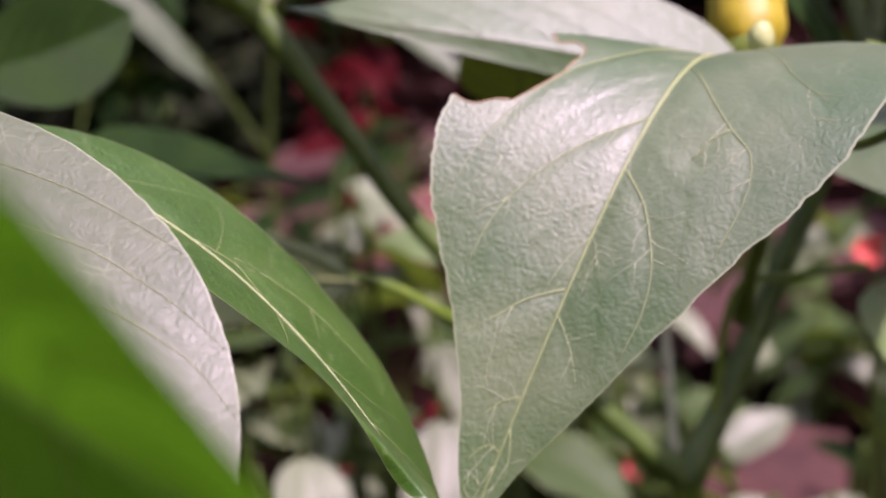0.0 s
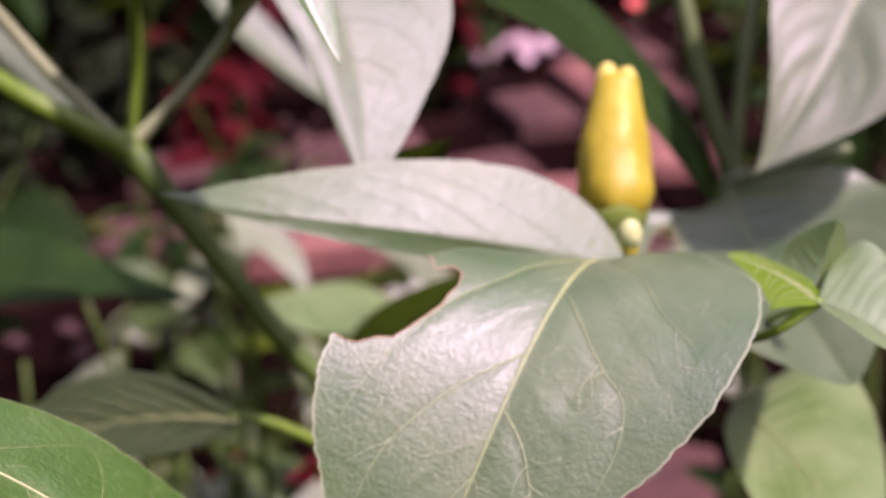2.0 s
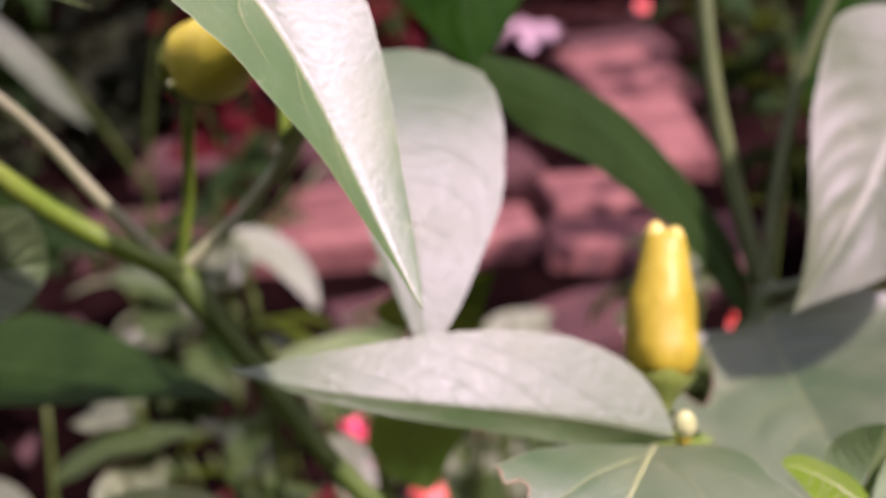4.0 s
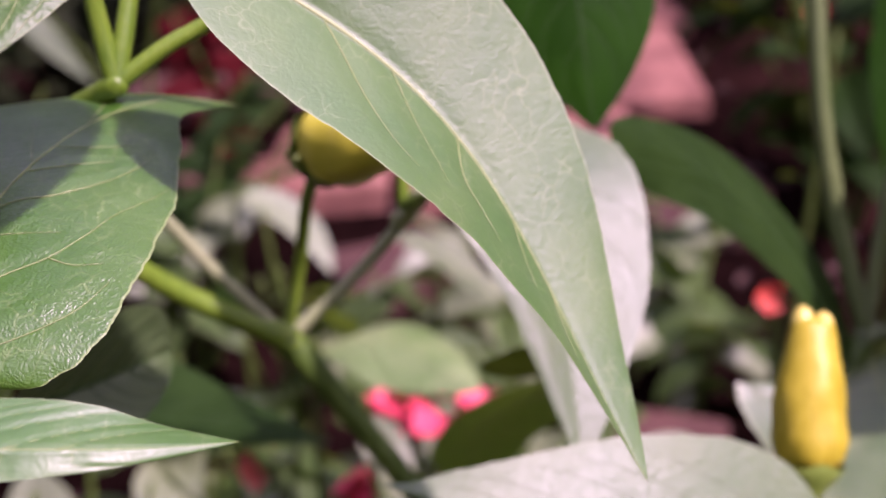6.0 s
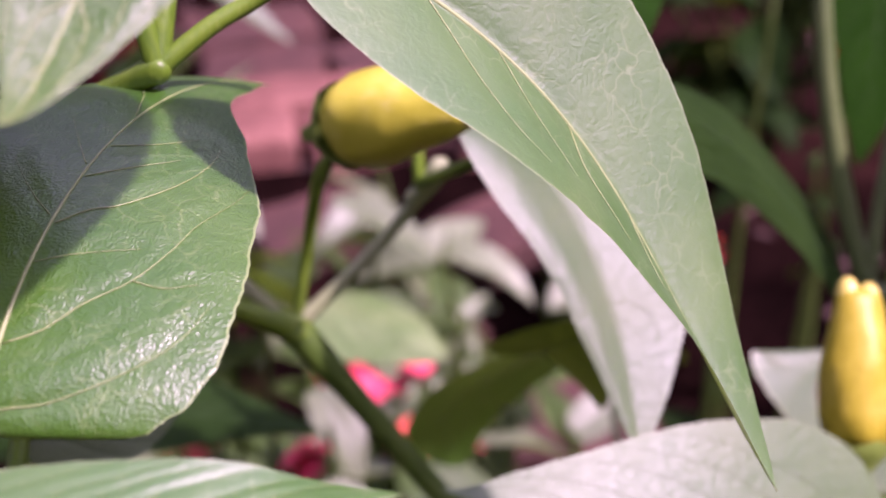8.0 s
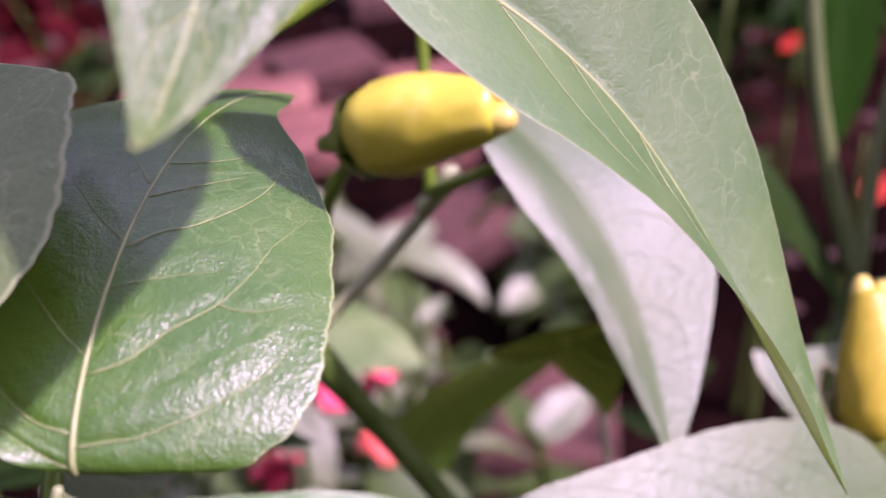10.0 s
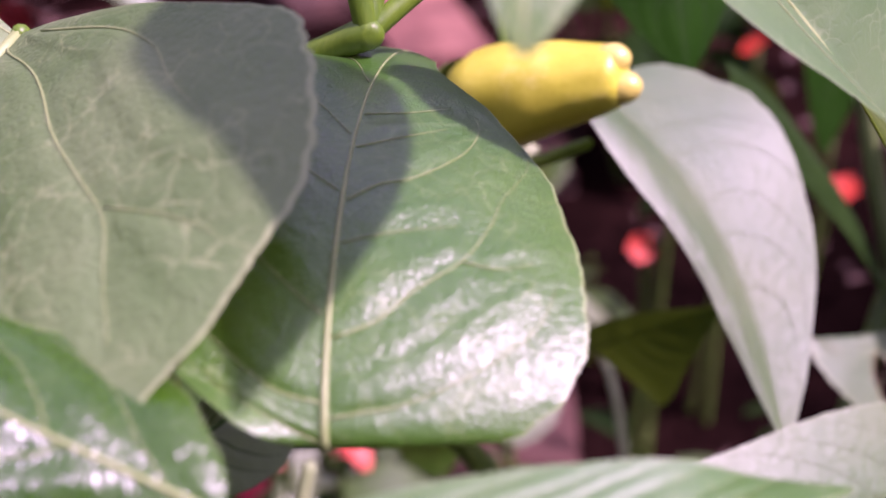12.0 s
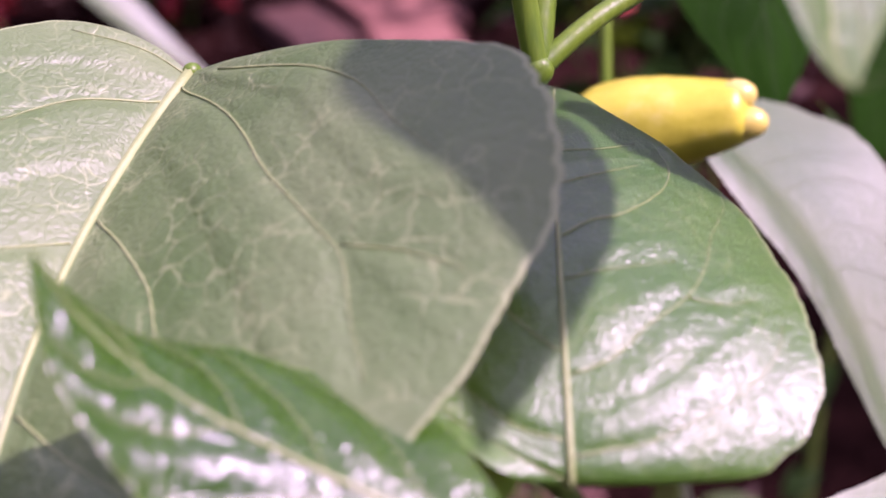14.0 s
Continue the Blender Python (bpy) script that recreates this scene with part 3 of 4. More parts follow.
branch("pedicel", chili, [NB, (0.05114, 0.15675, 0.37678), (0.04952, 0.15889, 0.38236), (0.04980, 0.16100, 0.38521)], 0.0011, 0.0013)
branch("petiole", chili, [NB, (0.04896, 0.14612, 0.38212), (0.04299, 0.13705, 0.38792)], 0.0011, 0.0009)
branch("petiole", chili, [NB, (0.05950, 0.13500, 0.37700), (0.06133, 0.11626, 0.38413), (0.06820, 0.11430, 0.38935)], 0.0009, 0.0006, knot=0.2)
branch("petiole", chili, [NB, (0.05220, 0.14888, 0.37902), (0.04675, 0.14043, 0.38486)], 0.0011, 0.0009)
bud(chili, (0.04686, 0.13322, 0.39438), (0.0, -0.1, 1), 0.0019, "pale closed flower bud with yellow anthers")
branch("pedicel", chili, [NB, (0.0530, 0.1400, 0.3830), (0.0482, 0.1352, 0.3862), (0.0469, 0.1333, 0.3900)], 0.0006, 0.0005, STEM_PALE)
branch("petiole", chili, [(0.0447, 0.2984, 0.3213), (0.0474, 0.2900, 0.3192), (0.0485, 0.2810, 0.3090), (0.0485, 0.2640, 0.2850), (0.0434, 0.2020, 0.2500)], 0.0011, 0.0014, STEM_PALE)
AB = Vector((-0.07041, 0.10525, 0.45115))
branch("branch", chili, [(AB.x - 0.03, AB.y + 0.06, -0.02), (AB.x - 0.02, AB.y + 0.04, 0.2), (AB.x - 0.012, AB.y + 0.02, AB.z - 0.05)], 0.004, 0.0025, label="second green stem rising from the soil")
branch("petiole", chili, [(AB.x - 0.012, AB.y + 0.02, AB.z - 0.05), (-0.07532, 0.10325, 0.43506), (-0.07239, 0.10400, 0.44495), AB], 0.0011, 0.0005, STEM_PALE)
branch("petiole", chili, [(AB.x - 0.012, AB.y + 0.02, AB.z - 0.05), (-0.07559, 0.17572, 0.43933), (-0.08433, 0.17385, 0.45690), (-0.08743, 0.16097, 0.46740)], 0.0014, 0.001)
branch("petiole", chili, [(AB.x - 0.012, AB.y + 0.02, AB.z - 0.05), (-0.07485, 0.10247, 0.44161), (-0.07704, 0.09949, 0.45020)], 0.0013, 0.0008)
branch("petiole", chili, [(AB.x - 0.012, AB.y + 0.02, AB.z - 0.05), (-0.08860, 0.09863, 0.44795), (-0.08129, 0.09291, 0.45576)], 0.0012, 0.0008)
leaf("leaf", chili, LEAF_MATTE, "broad pale green chili leaf with a bitten gap",
     Blade(((0.04304, 0.13602, 0.38915), (0.03355, 0.10699, 0.40275), (0.02527, 0.09627, 0.39445), (0.00175, 0.08260, 0.34582)), (-0.02883, -0.00465, 0.00091), (0.02024, -0.01522, -0.00206), 0.331, 1.165, -37.0, cup=0.05, quilt=0.0002, furrow=0.016, seed=1, lean=0.25,
           edges=((1, 0.92, 0.88, 0.97, 1, 1.02, 1.01, 0.98, 0.98, 1.2), (0.88, 0.83, 1, 1.02, 1.01, 0.98, 0.94, 0.95, 0.97, 0.85)),
           lines=(((0.1, -0.05), (0.2, -0.28), (0.28, -0.4), (0.34, -0.53), (0.44, -0.7), (0.57, -0.9)), ((0.5, -0.02), (0.53, -0.25), (0.57, -0.45), (0.62, -0.65), (0.7, -0.85)),
                  ((0.76, -0.03), (0.76, -0.35), (0.77, -0.6), (0.78, -0.93)), ((0.87, -0.05), (0.87, -0.35), (0.88, -0.65)), ((0.92, -0.02), (0.91, -0.4), (0.92, -0.85)),
                  ((0.6, 0.02), (0.63, 0.23), (0.66, 0.38), (0.7, 0.57), (0.75, 0.75), (0.8, 0.88)), ((0.33, 0.02), (0.43, 0.25), (0.48, 0.43), (0.51, 0.6), (0.56, 0.72), (0.66, 0.88)),
                  ((0.48, 0.43), (0.51, 0.37), (0.55, 0.35)), ((0.79, 0.02), (0.81, 0.3), (0.84, 0.68)), ((0.08, 0.02), (0.2, 0.3), (0.34, 0.53), (0.4, 0.78)), ((0.9, 0.02), (0.92, 0.35), (0.94, 0.7)))),
     rib=0.0004, cells=(150, 44), net=60,
     bites=([(0.36, -1.2), (0.375, -1.0), (0.4, -0.93), (0.41, -0.86), (0.405, -0.78), (0.412, -0.7), (0.39, -0.64), (0.37, -0.6), (0.345, -0.55), (0.29, -0.57), (0.24, -0.65), (0.215, -0.74), (0.225, -0.82), (0.19, -0.9), (0.16, -1.0), (0.13, -1.2)],))
leaf("leaf", chili, LEAF_SHEEN, "long pale chili leaf folded along its midrib",
     Blade(((0.05000, 0.15051, 0.38121), (0.02012, 0.14592, 0.39424), (-0.00378, 0.13849, 0.39829), (-0.02399, 0.14792, 0.40237)), (0.01173, 0.00164, -0.00835), (-0.00221, 0.00953, 0.01003), 0.292, 1.214, 25.6, quilt=0.00005, veins=5, furrow=0.02, seed=2, edges=((1, 1, 1, 1, 1, 1, 1.03, 0.97, 0.94, 0.85), (1.2, 1.11, 1.03, 1, 0.98, 0.97, 0.99, 1.06, 1.18, 1.1))), rib=0.0002)
leaf("leaf", chili, LEAF_GLOSS, "green pointed chili leaf with pale net veins",
     Blade(((-0.04814, 0.08657, 0.39916), (-0.01165, 0.08974, 0.38396), (-0.00236, 0.07298, 0.35401), (0.00224, 0.06968, 0.35913)), (-0.00778, -0.01060, 0.01080), (0.00340, 0.01874, -0.00759), 0.411, 0.655, -33.0, quilt=0.0004, seed=3, edges=((1,) * 10, (0.91, 0.92, 0.97, 1.07, 1.1, 1.05, 1.05, 1, 1, 1)),
           lines=(((0.26, 0.02), (0.31, 0.12), (0.35, 0.05), (0.42, -0.05), (0.48, -0.05)), ((0.29, 0.02), (0.25, 0.53), (0.22, 0.78)), ((0.3, 0.2), (0.33, 0.4), (0.29, 0.82)), ((0.33, 0.3), (0.39, 0.5), (0.45, 0.6), (0.5, 0.7)), ((0.39, 0.52), (0.42, 0.38), (0.45, 0.23)),
                  ((0.5, 0.02), (0.56, 0.3), (0.6, 0.7)), ((0.62, 0.02), (0.68, 0.4), (0.72, 0.8)), ((0.12, 0.02), (0.16, 0.4), (0.22, 0.9)), ((0.2, -0.02), (0.28, -0.4), (0.38, -0.85)), ((0.4, -0.02), (0.5, -0.4), (0.58, -0.85)))), rib=0.0002)
leaf("leaf", chili, LEAF_PALE, "pale grey-green chili leaf with dull sheen",
     Blade(((-0.05103, 0.07159, 0.40538), (-0.03061, 0.06041, 0.39551), (-0.02404, 0.04667, 0.37964), (-0.01129, 0.04231, 0.37440)), (-0.01048, -0.01127, -0.00266), (0.01313, 0.00477, 0.00045), 0.377, 1.093, -7.1, quilt=0.0003, veins=5, seed=4), rib=0.00022)
leaf("leaf", chili, LEAF_YOUNG, "young leaf very near, bright with light coming through",
     Blade(((-0.01128, 0.00644, 0.42065), (-0.01846, 0.00872, 0.40853), (-0.01105, 0.01024, 0.40372), (0.00425, 0.00355, 0.39629)), (-0.01403, 0.00799, -0.00551), (0.01234, -0.01983, 0.01021), 0.500, 0.942, -28.3, quilt=0.0003, seed=5), rib=0.0003)
leaf("leaf", chili, LEAF_SATIN, "long twisted chili leaf, one half pale, one half green",
     Blade(((-0.04054, 0.13171, 0.48898), (-0.00560, 0.13340, 0.46965), (-0.00550, 0.12690, 0.45230), (0.00800, 0.11170, 0.42670)), (-0.00468, -0.01685, -0.00056), (0.00770, 0.00807, 0.01245), 0.340, 0.848, -31.5, quilt=0.0002, seed=6, furrow=0.02, edges=((1.08, 1.04, 1.02, 1.05, 1.02, 0.94, 1, 0.97, 1.03, 0.85), (1, 1, 1, 1, 1, 0.98, 0.97, 0.96, 0.97, 1.05)),
           lines=(((0.17, -0.02), (0.2, -0.2), (0.25, -0.47), (0.31, -0.65), (0.38, -0.74)), ((0.42, -0.02), (0.46, -0.35), (0.52, -0.5), (0.58, -0.6)), ((0.58, -0.02), (0.63, -0.27), (0.68, -0.47)), ((0.71, -0.02), (0.75, -0.23), (0.8, -0.5)), ((0.28, -0.02), (0.34, -0.3), (0.44, -0.6)))), rib=0.0003, cells=(110, 26))
leaf("leaf", chili, LEAF_SHEEN, "pale drooping chili leaf with a green margin",
     Blade(((-0.00574, 0.19859, 0.43961), (0.0031, 0.18156, 0.43196), (0.01098, 0.17323, 0.42001), (0.00833, 0.15313, 0.39643)), (-0.01620, -0.00140, 0.01290), (0.01849, 0.02085, 0.00830), 0.435, 1.136, 22.0, quilt=0.00003, seed=7, roll=(0.12, 0.0), edges=((0.9, 0.9, 0.88, 0.85, 0.84, 0.88, 0.87, 0.88, 1.03, 1.2), (1, 1, 0.96, 0.94, 0.98, 0.98, 0.98, 1.04, 1.02, 1.1))), rib=0.00022)
leaf("leaf", chili, LEAF_LACQUER, "glossy dark green chili leaf with torn tip",
     Blade(((-0.06855, 0.10759, 0.45149), (-0.07121, 0.09887, 0.45145), (-0.06268, 0.13166, 0.47973), (-0.04112, 0.17373, 0.45570)), (-0.02064, 0.01890, 0.00122), (0.01878, -0.00717, -0.00326), 0.452, 1.373, 19.3, cup=0.12, quilt=0.00022, furrow=0.016, seed=8, lean=0.3, edges=((1,) * 10, (1, 1.12, 1.02, 1, 0.97, 0.99, 1.05, 1.0, 0.72, 1.15)),
           lines=(((0.19, 0.02), (0.21, 0.18), (0.23, 0.35), (0.28, 0.53), (0.34, 0.7), (0.4, 0.82), (0.45, 0.88)), ((0.33, 0.02), (0.36, 0.18), (0.41, 0.32), (0.46, 0.5), (0.52, 0.62), (0.58, 0.72), (0.67, 0.95)),
                  ((0.52, 0.02), (0.55, 0.15), (0.57, 0.3), (0.62, 0.5), (0.69, 0.7), (0.72, 0.75)), ((0.66, 0.02), (0.68, 0.25), (0.72, 0.57)), ((0.46, 0.02), (0.48, 0.18), (0.51, 0.48)), ((0.6, 0.02), (0.64, 0.28), (0.67, 0.48)),
                  ((0.46, 0.5), (0.46, 0.65), (0.48, 0.8)), ((0.36, -0.02), (0.38, -0.12), (0.42, -0.27), (0.47, -0.5)), ((0.22, -0.02), (0.21, -0.18), (0.23, -0.3), (0.28, -0.45), (0.34, -0.7)), ((0.53, -0.02), (0.55, -0.15), (0.59, -0.35)), ((0.62, -0.02), (0.65, -0.15), (0.69, -0.35)), ((0.73, -0.02), (0.78, -0.2), (0.8, -0.5)), ((0.1, -0.02), (0.12, -0.3), (0.16, -0.6)))),
     rib=0.00034, cells=(150, 40))
leaf("leaf", chili, LEAF_ASH, "very broad matte chili leaf with thick midrib",
     Blade(((-0.08743, 0.16094, 0.46742), (-0.10601, 0.13727, 0.45711), (-0.10982, 0.11416, 0.45215), (-0.11212, 0.11595, 0.43847)), (-0.01759, 0.01279, 0.01113), (0.03710, -0.01919, 0.01577), 0.358, 0.808, -14.2, cup=0.06, quilt=0.00035, furrow=0.014, seed=9, lean=0.45,
           edges=((1,) * 10, (0.92, 1, 0.98, 0.99, 1, 0.98, 1.01, 1, 1, 1)),
           lines=(((0.03, 0.02), (0.09, 0.23), (0.18, 0.35), (0.29, 0.45), (0.38, 0.55), (0.44, 0.62), (0.51, 0.68), (0.62, 0.8)), ((0.26, 0.02), (0.32, 0.12), (0.41, 0.23), (0.5, 0.3), (0.6, 0.43), (0.71, 0.6)),
                  ((0.56, 0.02), (0.63, 0.15), (0.68, 0.28), (0.74, 0.5)), ((0.02, 0.3), (0.07, 0.6), (0.14, 0.65), (0.24, 0.7), (0.33, 0.78)), ((0.43, 0.62), (0.46, 0.75), (0.5, 0.88)),
                  ((0.06, -0.03), (0.11, -0.3), (0.15, -0.43), (0.22, -0.55)), ((0.01, -0.1), (0.02, -0.6), (0.06, -0.88)), ((0.3, -0.03), (0.38, -0.3), (0.48, -0.6)))),
     rib=0.0006, cells=(150, 44))
leaf("leaf", chili, LEAF_GREEN, "pointed chili leaf hanging tip down",
     Blade(((-0.04378, 0.13374, 0.51648), (-0.04841, 0.11314, 0.49711), (-0.06001, 0.09877, 0.47840), (-0.05976, 0.09279, 0.48557)), (-0.00855, -0.00043, 0.01015), (0.01385, 0.00333, 0.00085), 0.275, 2.410, 47.0, quilt=0.0002, seed=10, roll=(0.1, 0.1)), rib=0.00026)
leaf("leaf", chili, LEAF_WAXY, "glossy curled young chili leaf, very near",
     Blade(((-0.07748, 0.09739, 0.45533), (-0.09040, 0.10605, 0.46021), (-0.09987, 0.10960, 0.46507), (-0.10239, 0.11211, 0.47309)), (-0.00371, -0.00555, -0.00359), (0.00473, 0.00753, -0.00052), 0.400, 0.770, 67.6, cup=0.1, wave=0.06, quilt=0.0005, furrow=0.04, veins=4, seed=11, edges=((1,) * 10, (0.85, 1.02, 1.12, 1.03, 0.95, 1, 1, 1, 1, 1))), rib=0.00022, cells=(90, 26))
leaf("leaf", chili, LEAF_SATIN, "narrow pointed chili leaf lying level",
     Blade(((-0.08364, 0.09665, 0.45097), (-0.06201, 0.08660, 0.45900), (-0.05189, 0.08444, 0.45631), (-0.03526, 0.09076, 0.45222)), (0.00945, 0.00440, 0.00120), (-0.00947, 0.00050, -0.00400), 0.398, 0.961, -28.7, quilt=0.00025, veins=7, furrow=0.008, sweep=(0.08, 0.08), seed=12), rib=0.00012)
leaf("leaf", chili, LEAF_DARK_SHADED, "long arching chili leaf, shade put into its dark green",
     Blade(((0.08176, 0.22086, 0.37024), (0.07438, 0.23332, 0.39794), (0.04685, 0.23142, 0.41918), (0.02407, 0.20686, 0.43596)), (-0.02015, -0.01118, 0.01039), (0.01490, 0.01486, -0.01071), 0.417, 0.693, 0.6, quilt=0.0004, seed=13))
leaf("leaf", chili, LEAF_DEEP_SHADED, "green hanging leaf seen from beneath, shade put into its colour",
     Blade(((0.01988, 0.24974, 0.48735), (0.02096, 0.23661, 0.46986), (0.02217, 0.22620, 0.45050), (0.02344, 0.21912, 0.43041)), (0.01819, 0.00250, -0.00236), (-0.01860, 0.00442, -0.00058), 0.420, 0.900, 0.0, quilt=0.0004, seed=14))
leaf("leaf", chili, LEAF_PALE, "pale grey-green chili leaf",
     Blade(((0.13459, 0.24015, 0.42736), (0.11437, 0.21868, 0.41834), (0.10439, 0.19860, 0.40428), (0.08332, 0.18916, 0.38358)), (0.01913, -0.01820, -0.00338), (-0.01304, 0.00991, 0.01797), 0.392, 1.248, -11.9, quilt=0.0009, furrow=0.04, wave=0.05, seed=15), rib=0.0003)
leaf("leaf", chili, LEAF_MATTE, "broad grey-green chili leaf behind the yellow fruit",
     Blade(((0.08785, 0.21880, 0.37064), (0.09059, 0.21991, 0.35893), (0.08811, 0.19074, 0.36245), (0.08485, 0.14048, 0.36154)), (0.03046, 0.00061, 0.00807), (-0.03557, 0.00146, 0.00711), 0.351, 0.754, 18.2, quilt=0.0004, seed=16), rib=0.0003, cells=(80, 34), bites=([(0.36, 0.53), (0.39, 0.48), (0.47, 0.5), (0.55, 0.56), (0.62, 0.68), (0.645, 0.78), (0.6, 0.82), (0.53, 0.74), (0.45, 0.65)],))
leaf("leaf", chili, LEAF_ASH, "folded chili leaf, pale inside",
     Blade(((0.08359, 0.19832, 0.32825), (0.08175, 0.18568, 0.33427), (0.08845, 0.16441, 0.33277), (0.08769, 0.13428, 0.32853)), (0.02234, 0.02023, 0.00463), (-0.00967, -0.02725, -0.00186), 0.394, 0.879, -24.7, quilt=0.00015, seed=17))
leaf("leaf", chili, LEAF_MATTE, "grey-green chili leaf on its own stalk",
     Blade(((-0.02288, 0.18406, 0.34236), (-0.04212, 0.19455, 0.34142), (-0.06110, 0.20186, 0.33571), (-0.07986, 0.20695, 0.32650)), (-0.0004, -0.0021, -0.0077), (-0.0070, 0.0046, 0.0092), 0.403, 0.891, 5.8, quilt=0.0004, seed=18))
leaf("leaf", chili, LEAF_DARK_SHADED, "chili leaf with shade put into its dark green colour",
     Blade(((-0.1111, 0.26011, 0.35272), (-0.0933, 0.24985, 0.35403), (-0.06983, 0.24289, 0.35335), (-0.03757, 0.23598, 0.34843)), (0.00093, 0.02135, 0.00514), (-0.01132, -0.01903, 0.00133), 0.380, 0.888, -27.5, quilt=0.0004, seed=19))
leaf("leaf", chili, LEAF_LIME, "small bright green young leaf lit from behind",
     Blade(((0.06830, 0.11393, 0.38918), (0.06588, 0.11845, 0.39145), (0.06180, 0.11976, 0.39345), (0.05702, 0.11885, 0.39545)), (-0.0056, -0.0103, 0.0), (0.0027, 0.0047, -0.0008), 0.45, 0.8, 10, quilt=0.0002, seed=20), rib=0.00025)
leaf("leaf", chili, LEAF_YOUNG_PALE, "small pale glossy young leaf standing upright",
     Blade(((0.06968, 0.12144, 0.38626), (0.07181, 0.12401, 0.38829), (0.07350, 0.12519, 0.39213), (0.07437, 0.12466, 0.39691)), (-0.0045, 0.0060, -0.0006), (0.0045, 0.0042, -0.0022), 0.4, 0.9, 0, quilt=0.0001, seed=29), rib=0.00014)
leaf("leaf", chili, LEAF_DARK_SHADED, "chili leaf with shade put into its dark green colour",
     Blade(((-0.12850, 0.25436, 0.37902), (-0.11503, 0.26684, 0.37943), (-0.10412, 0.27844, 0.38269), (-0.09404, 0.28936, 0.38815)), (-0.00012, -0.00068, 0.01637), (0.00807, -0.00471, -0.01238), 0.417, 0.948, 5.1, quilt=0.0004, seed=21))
leaf("leaf", chili, LEAF_SHADE, "chili leaf with shade put into its dark green colour",
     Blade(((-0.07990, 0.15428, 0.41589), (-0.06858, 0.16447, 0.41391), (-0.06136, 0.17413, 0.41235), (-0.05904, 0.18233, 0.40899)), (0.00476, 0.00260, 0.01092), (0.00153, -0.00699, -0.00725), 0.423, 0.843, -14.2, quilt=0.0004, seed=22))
leaf("leaf", chili, LEAF_GLOSS, "dark green leaf drooping under the fruit",
     Blade(((0.04479, 0.29848, 0.32101), (0.00722, 0.29619, 0.31194), (-0.00519, 0.30956, 0.29641), (0.01025, 0.31962, 0.2611)), (0.01261, 0.00989, -0.01693), (-0.01117, -0.01085, 0.0103), 0.366, 0.705, -2.4, quilt=0.0004, seed=23))
leaf("leaf", chili, LEAF_DEEP_SHADED, "green leaf behind the stems, shade put into its colour",
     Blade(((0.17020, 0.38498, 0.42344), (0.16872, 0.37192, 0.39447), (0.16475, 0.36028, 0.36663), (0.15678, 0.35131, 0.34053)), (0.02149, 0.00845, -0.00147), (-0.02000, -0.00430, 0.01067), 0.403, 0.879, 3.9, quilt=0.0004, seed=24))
leaf("leaf", chili, LEAF_DARK_SHADED, "low leaf with shade put into its dark colour",
     Blade(((0.01348, 0.22949, 0.36624), (0.01110, 0.21961, 0.37367), (0.01358, 0.21009, 0.38224), (0.02467, 0.19857, 0.39342)), (-0.01389, 0.00029, 0.00291), (0.00834, -0.00669, -0.01313), 0.372, 1.079, -20.0, quilt=0.0004, seed=25))
leaf("leaf", chili, LEAF_YOUNG_PALE, "young leaf, pale and glossy above, folded along its midrib",
     Blade(((0.06815, 0.11420, 0.38958), (0.07085, 0.11042, 0.38919), (0.07433, 0.10580, 0.38824), (0.07892, 0.10174, 0.38326)), (0.0068, 0.0150, 0.0046), (-0.0018, -0.0050, 0.0005), 0.42, 0.8, 0, quilt=0.00012, seed=28), rib=0.00016)


def settle(plant, x, y):
    """Set a plant's origin at its foot; its parts keep their places."""
    plant.location = (x, y, 0)
    for ob in plant.children:
        ob.matrix_parent_inverse = Matrix.Translation((-x, -y, 0))


settle(chili, N0[0] - 0.01, N0[1] + 0.05)
narrow = tagged(new("narrow_leaved_plant"), "slender plant with narrow pale arching leaves", "plant")
branch("stem", narrow, [(-0.2, 0.87, -0.02), (-0.19, 0.86, 0.2), (-0.16, 0.84, 0.33), (-0.11647, 0.81902, 0.37123)], 0.003, 0.0014, STEM_SHADED)
branch("stem", narrow, [(-0.19, 0.86, 0.2), (-0.24, 0.845, 0.3), (-0.30464, 0.82340, 0.36978)], 0.0022, 0.0013, STEM_SHADED)
leaf("leaf", narrow, LEAF_MATTE, "narrow pale leaf behind the stems",
     Blade(((-0.11647, 0.81902, 0.37123), (-0.09498, 0.80479, 0.33025), (-0.05920, 0.78488, 0.29713), (-0.01471, 0.75800, 0.26495)), (-0.00744, -0.01318, -0.00063), (0.00915, 0.00740, 0.00973), 0.392, 0.939, -2.9, quilt=0.0003, seed=26), rib=0.0004)
leaf("leaf", narrow, LEAF_SHADE, "narrow dull green leaf behind the stems",
     Blade(((-0.30464, 0.82340, 0.36978), (-0.26719, 0.81301, 0.33102), (-0.23576, 0.79590, 0.30012), (-0.20385, 0.77434, 0.27604)), (0.00436, -0.00991, -0.00979), (0.00685, 0.00934, 0.00949), 0.421, 0.962, 10.4, quilt=0.0003, seed=27), rib=0.0004)
settle(narrow, -0.2, 0.87)
young = tagged(new("chili_seedling"), "young chili plant with one broad pale leaf", "plant")
branch("stem", young, [(-0.06, 0.42, -0.02), (-0.055, 0.41, 0.15), (-0.05, 0.392, 0.276), (-0.04711, 0.38945, 0.28154)], 0.0022, 0.0011, STEM_SHADED)
leaf("leaf", young, LEAF_ASH, "broad leaf, pale on one half and green on the other",
     Blade(((-0.04711, 0.38945, 0.28154), (-0.02993, 0.39048, 0.29192), (-0.00918, 0.37389, 0.29343), (0.01061, 0.34534, 0.28757)), (0.006, 0.021, -0.006), (-0.003, -0.02, -0.007), 0.4, 0.8, 8, quilt=0.0006, seed=31), rib=0.0004)
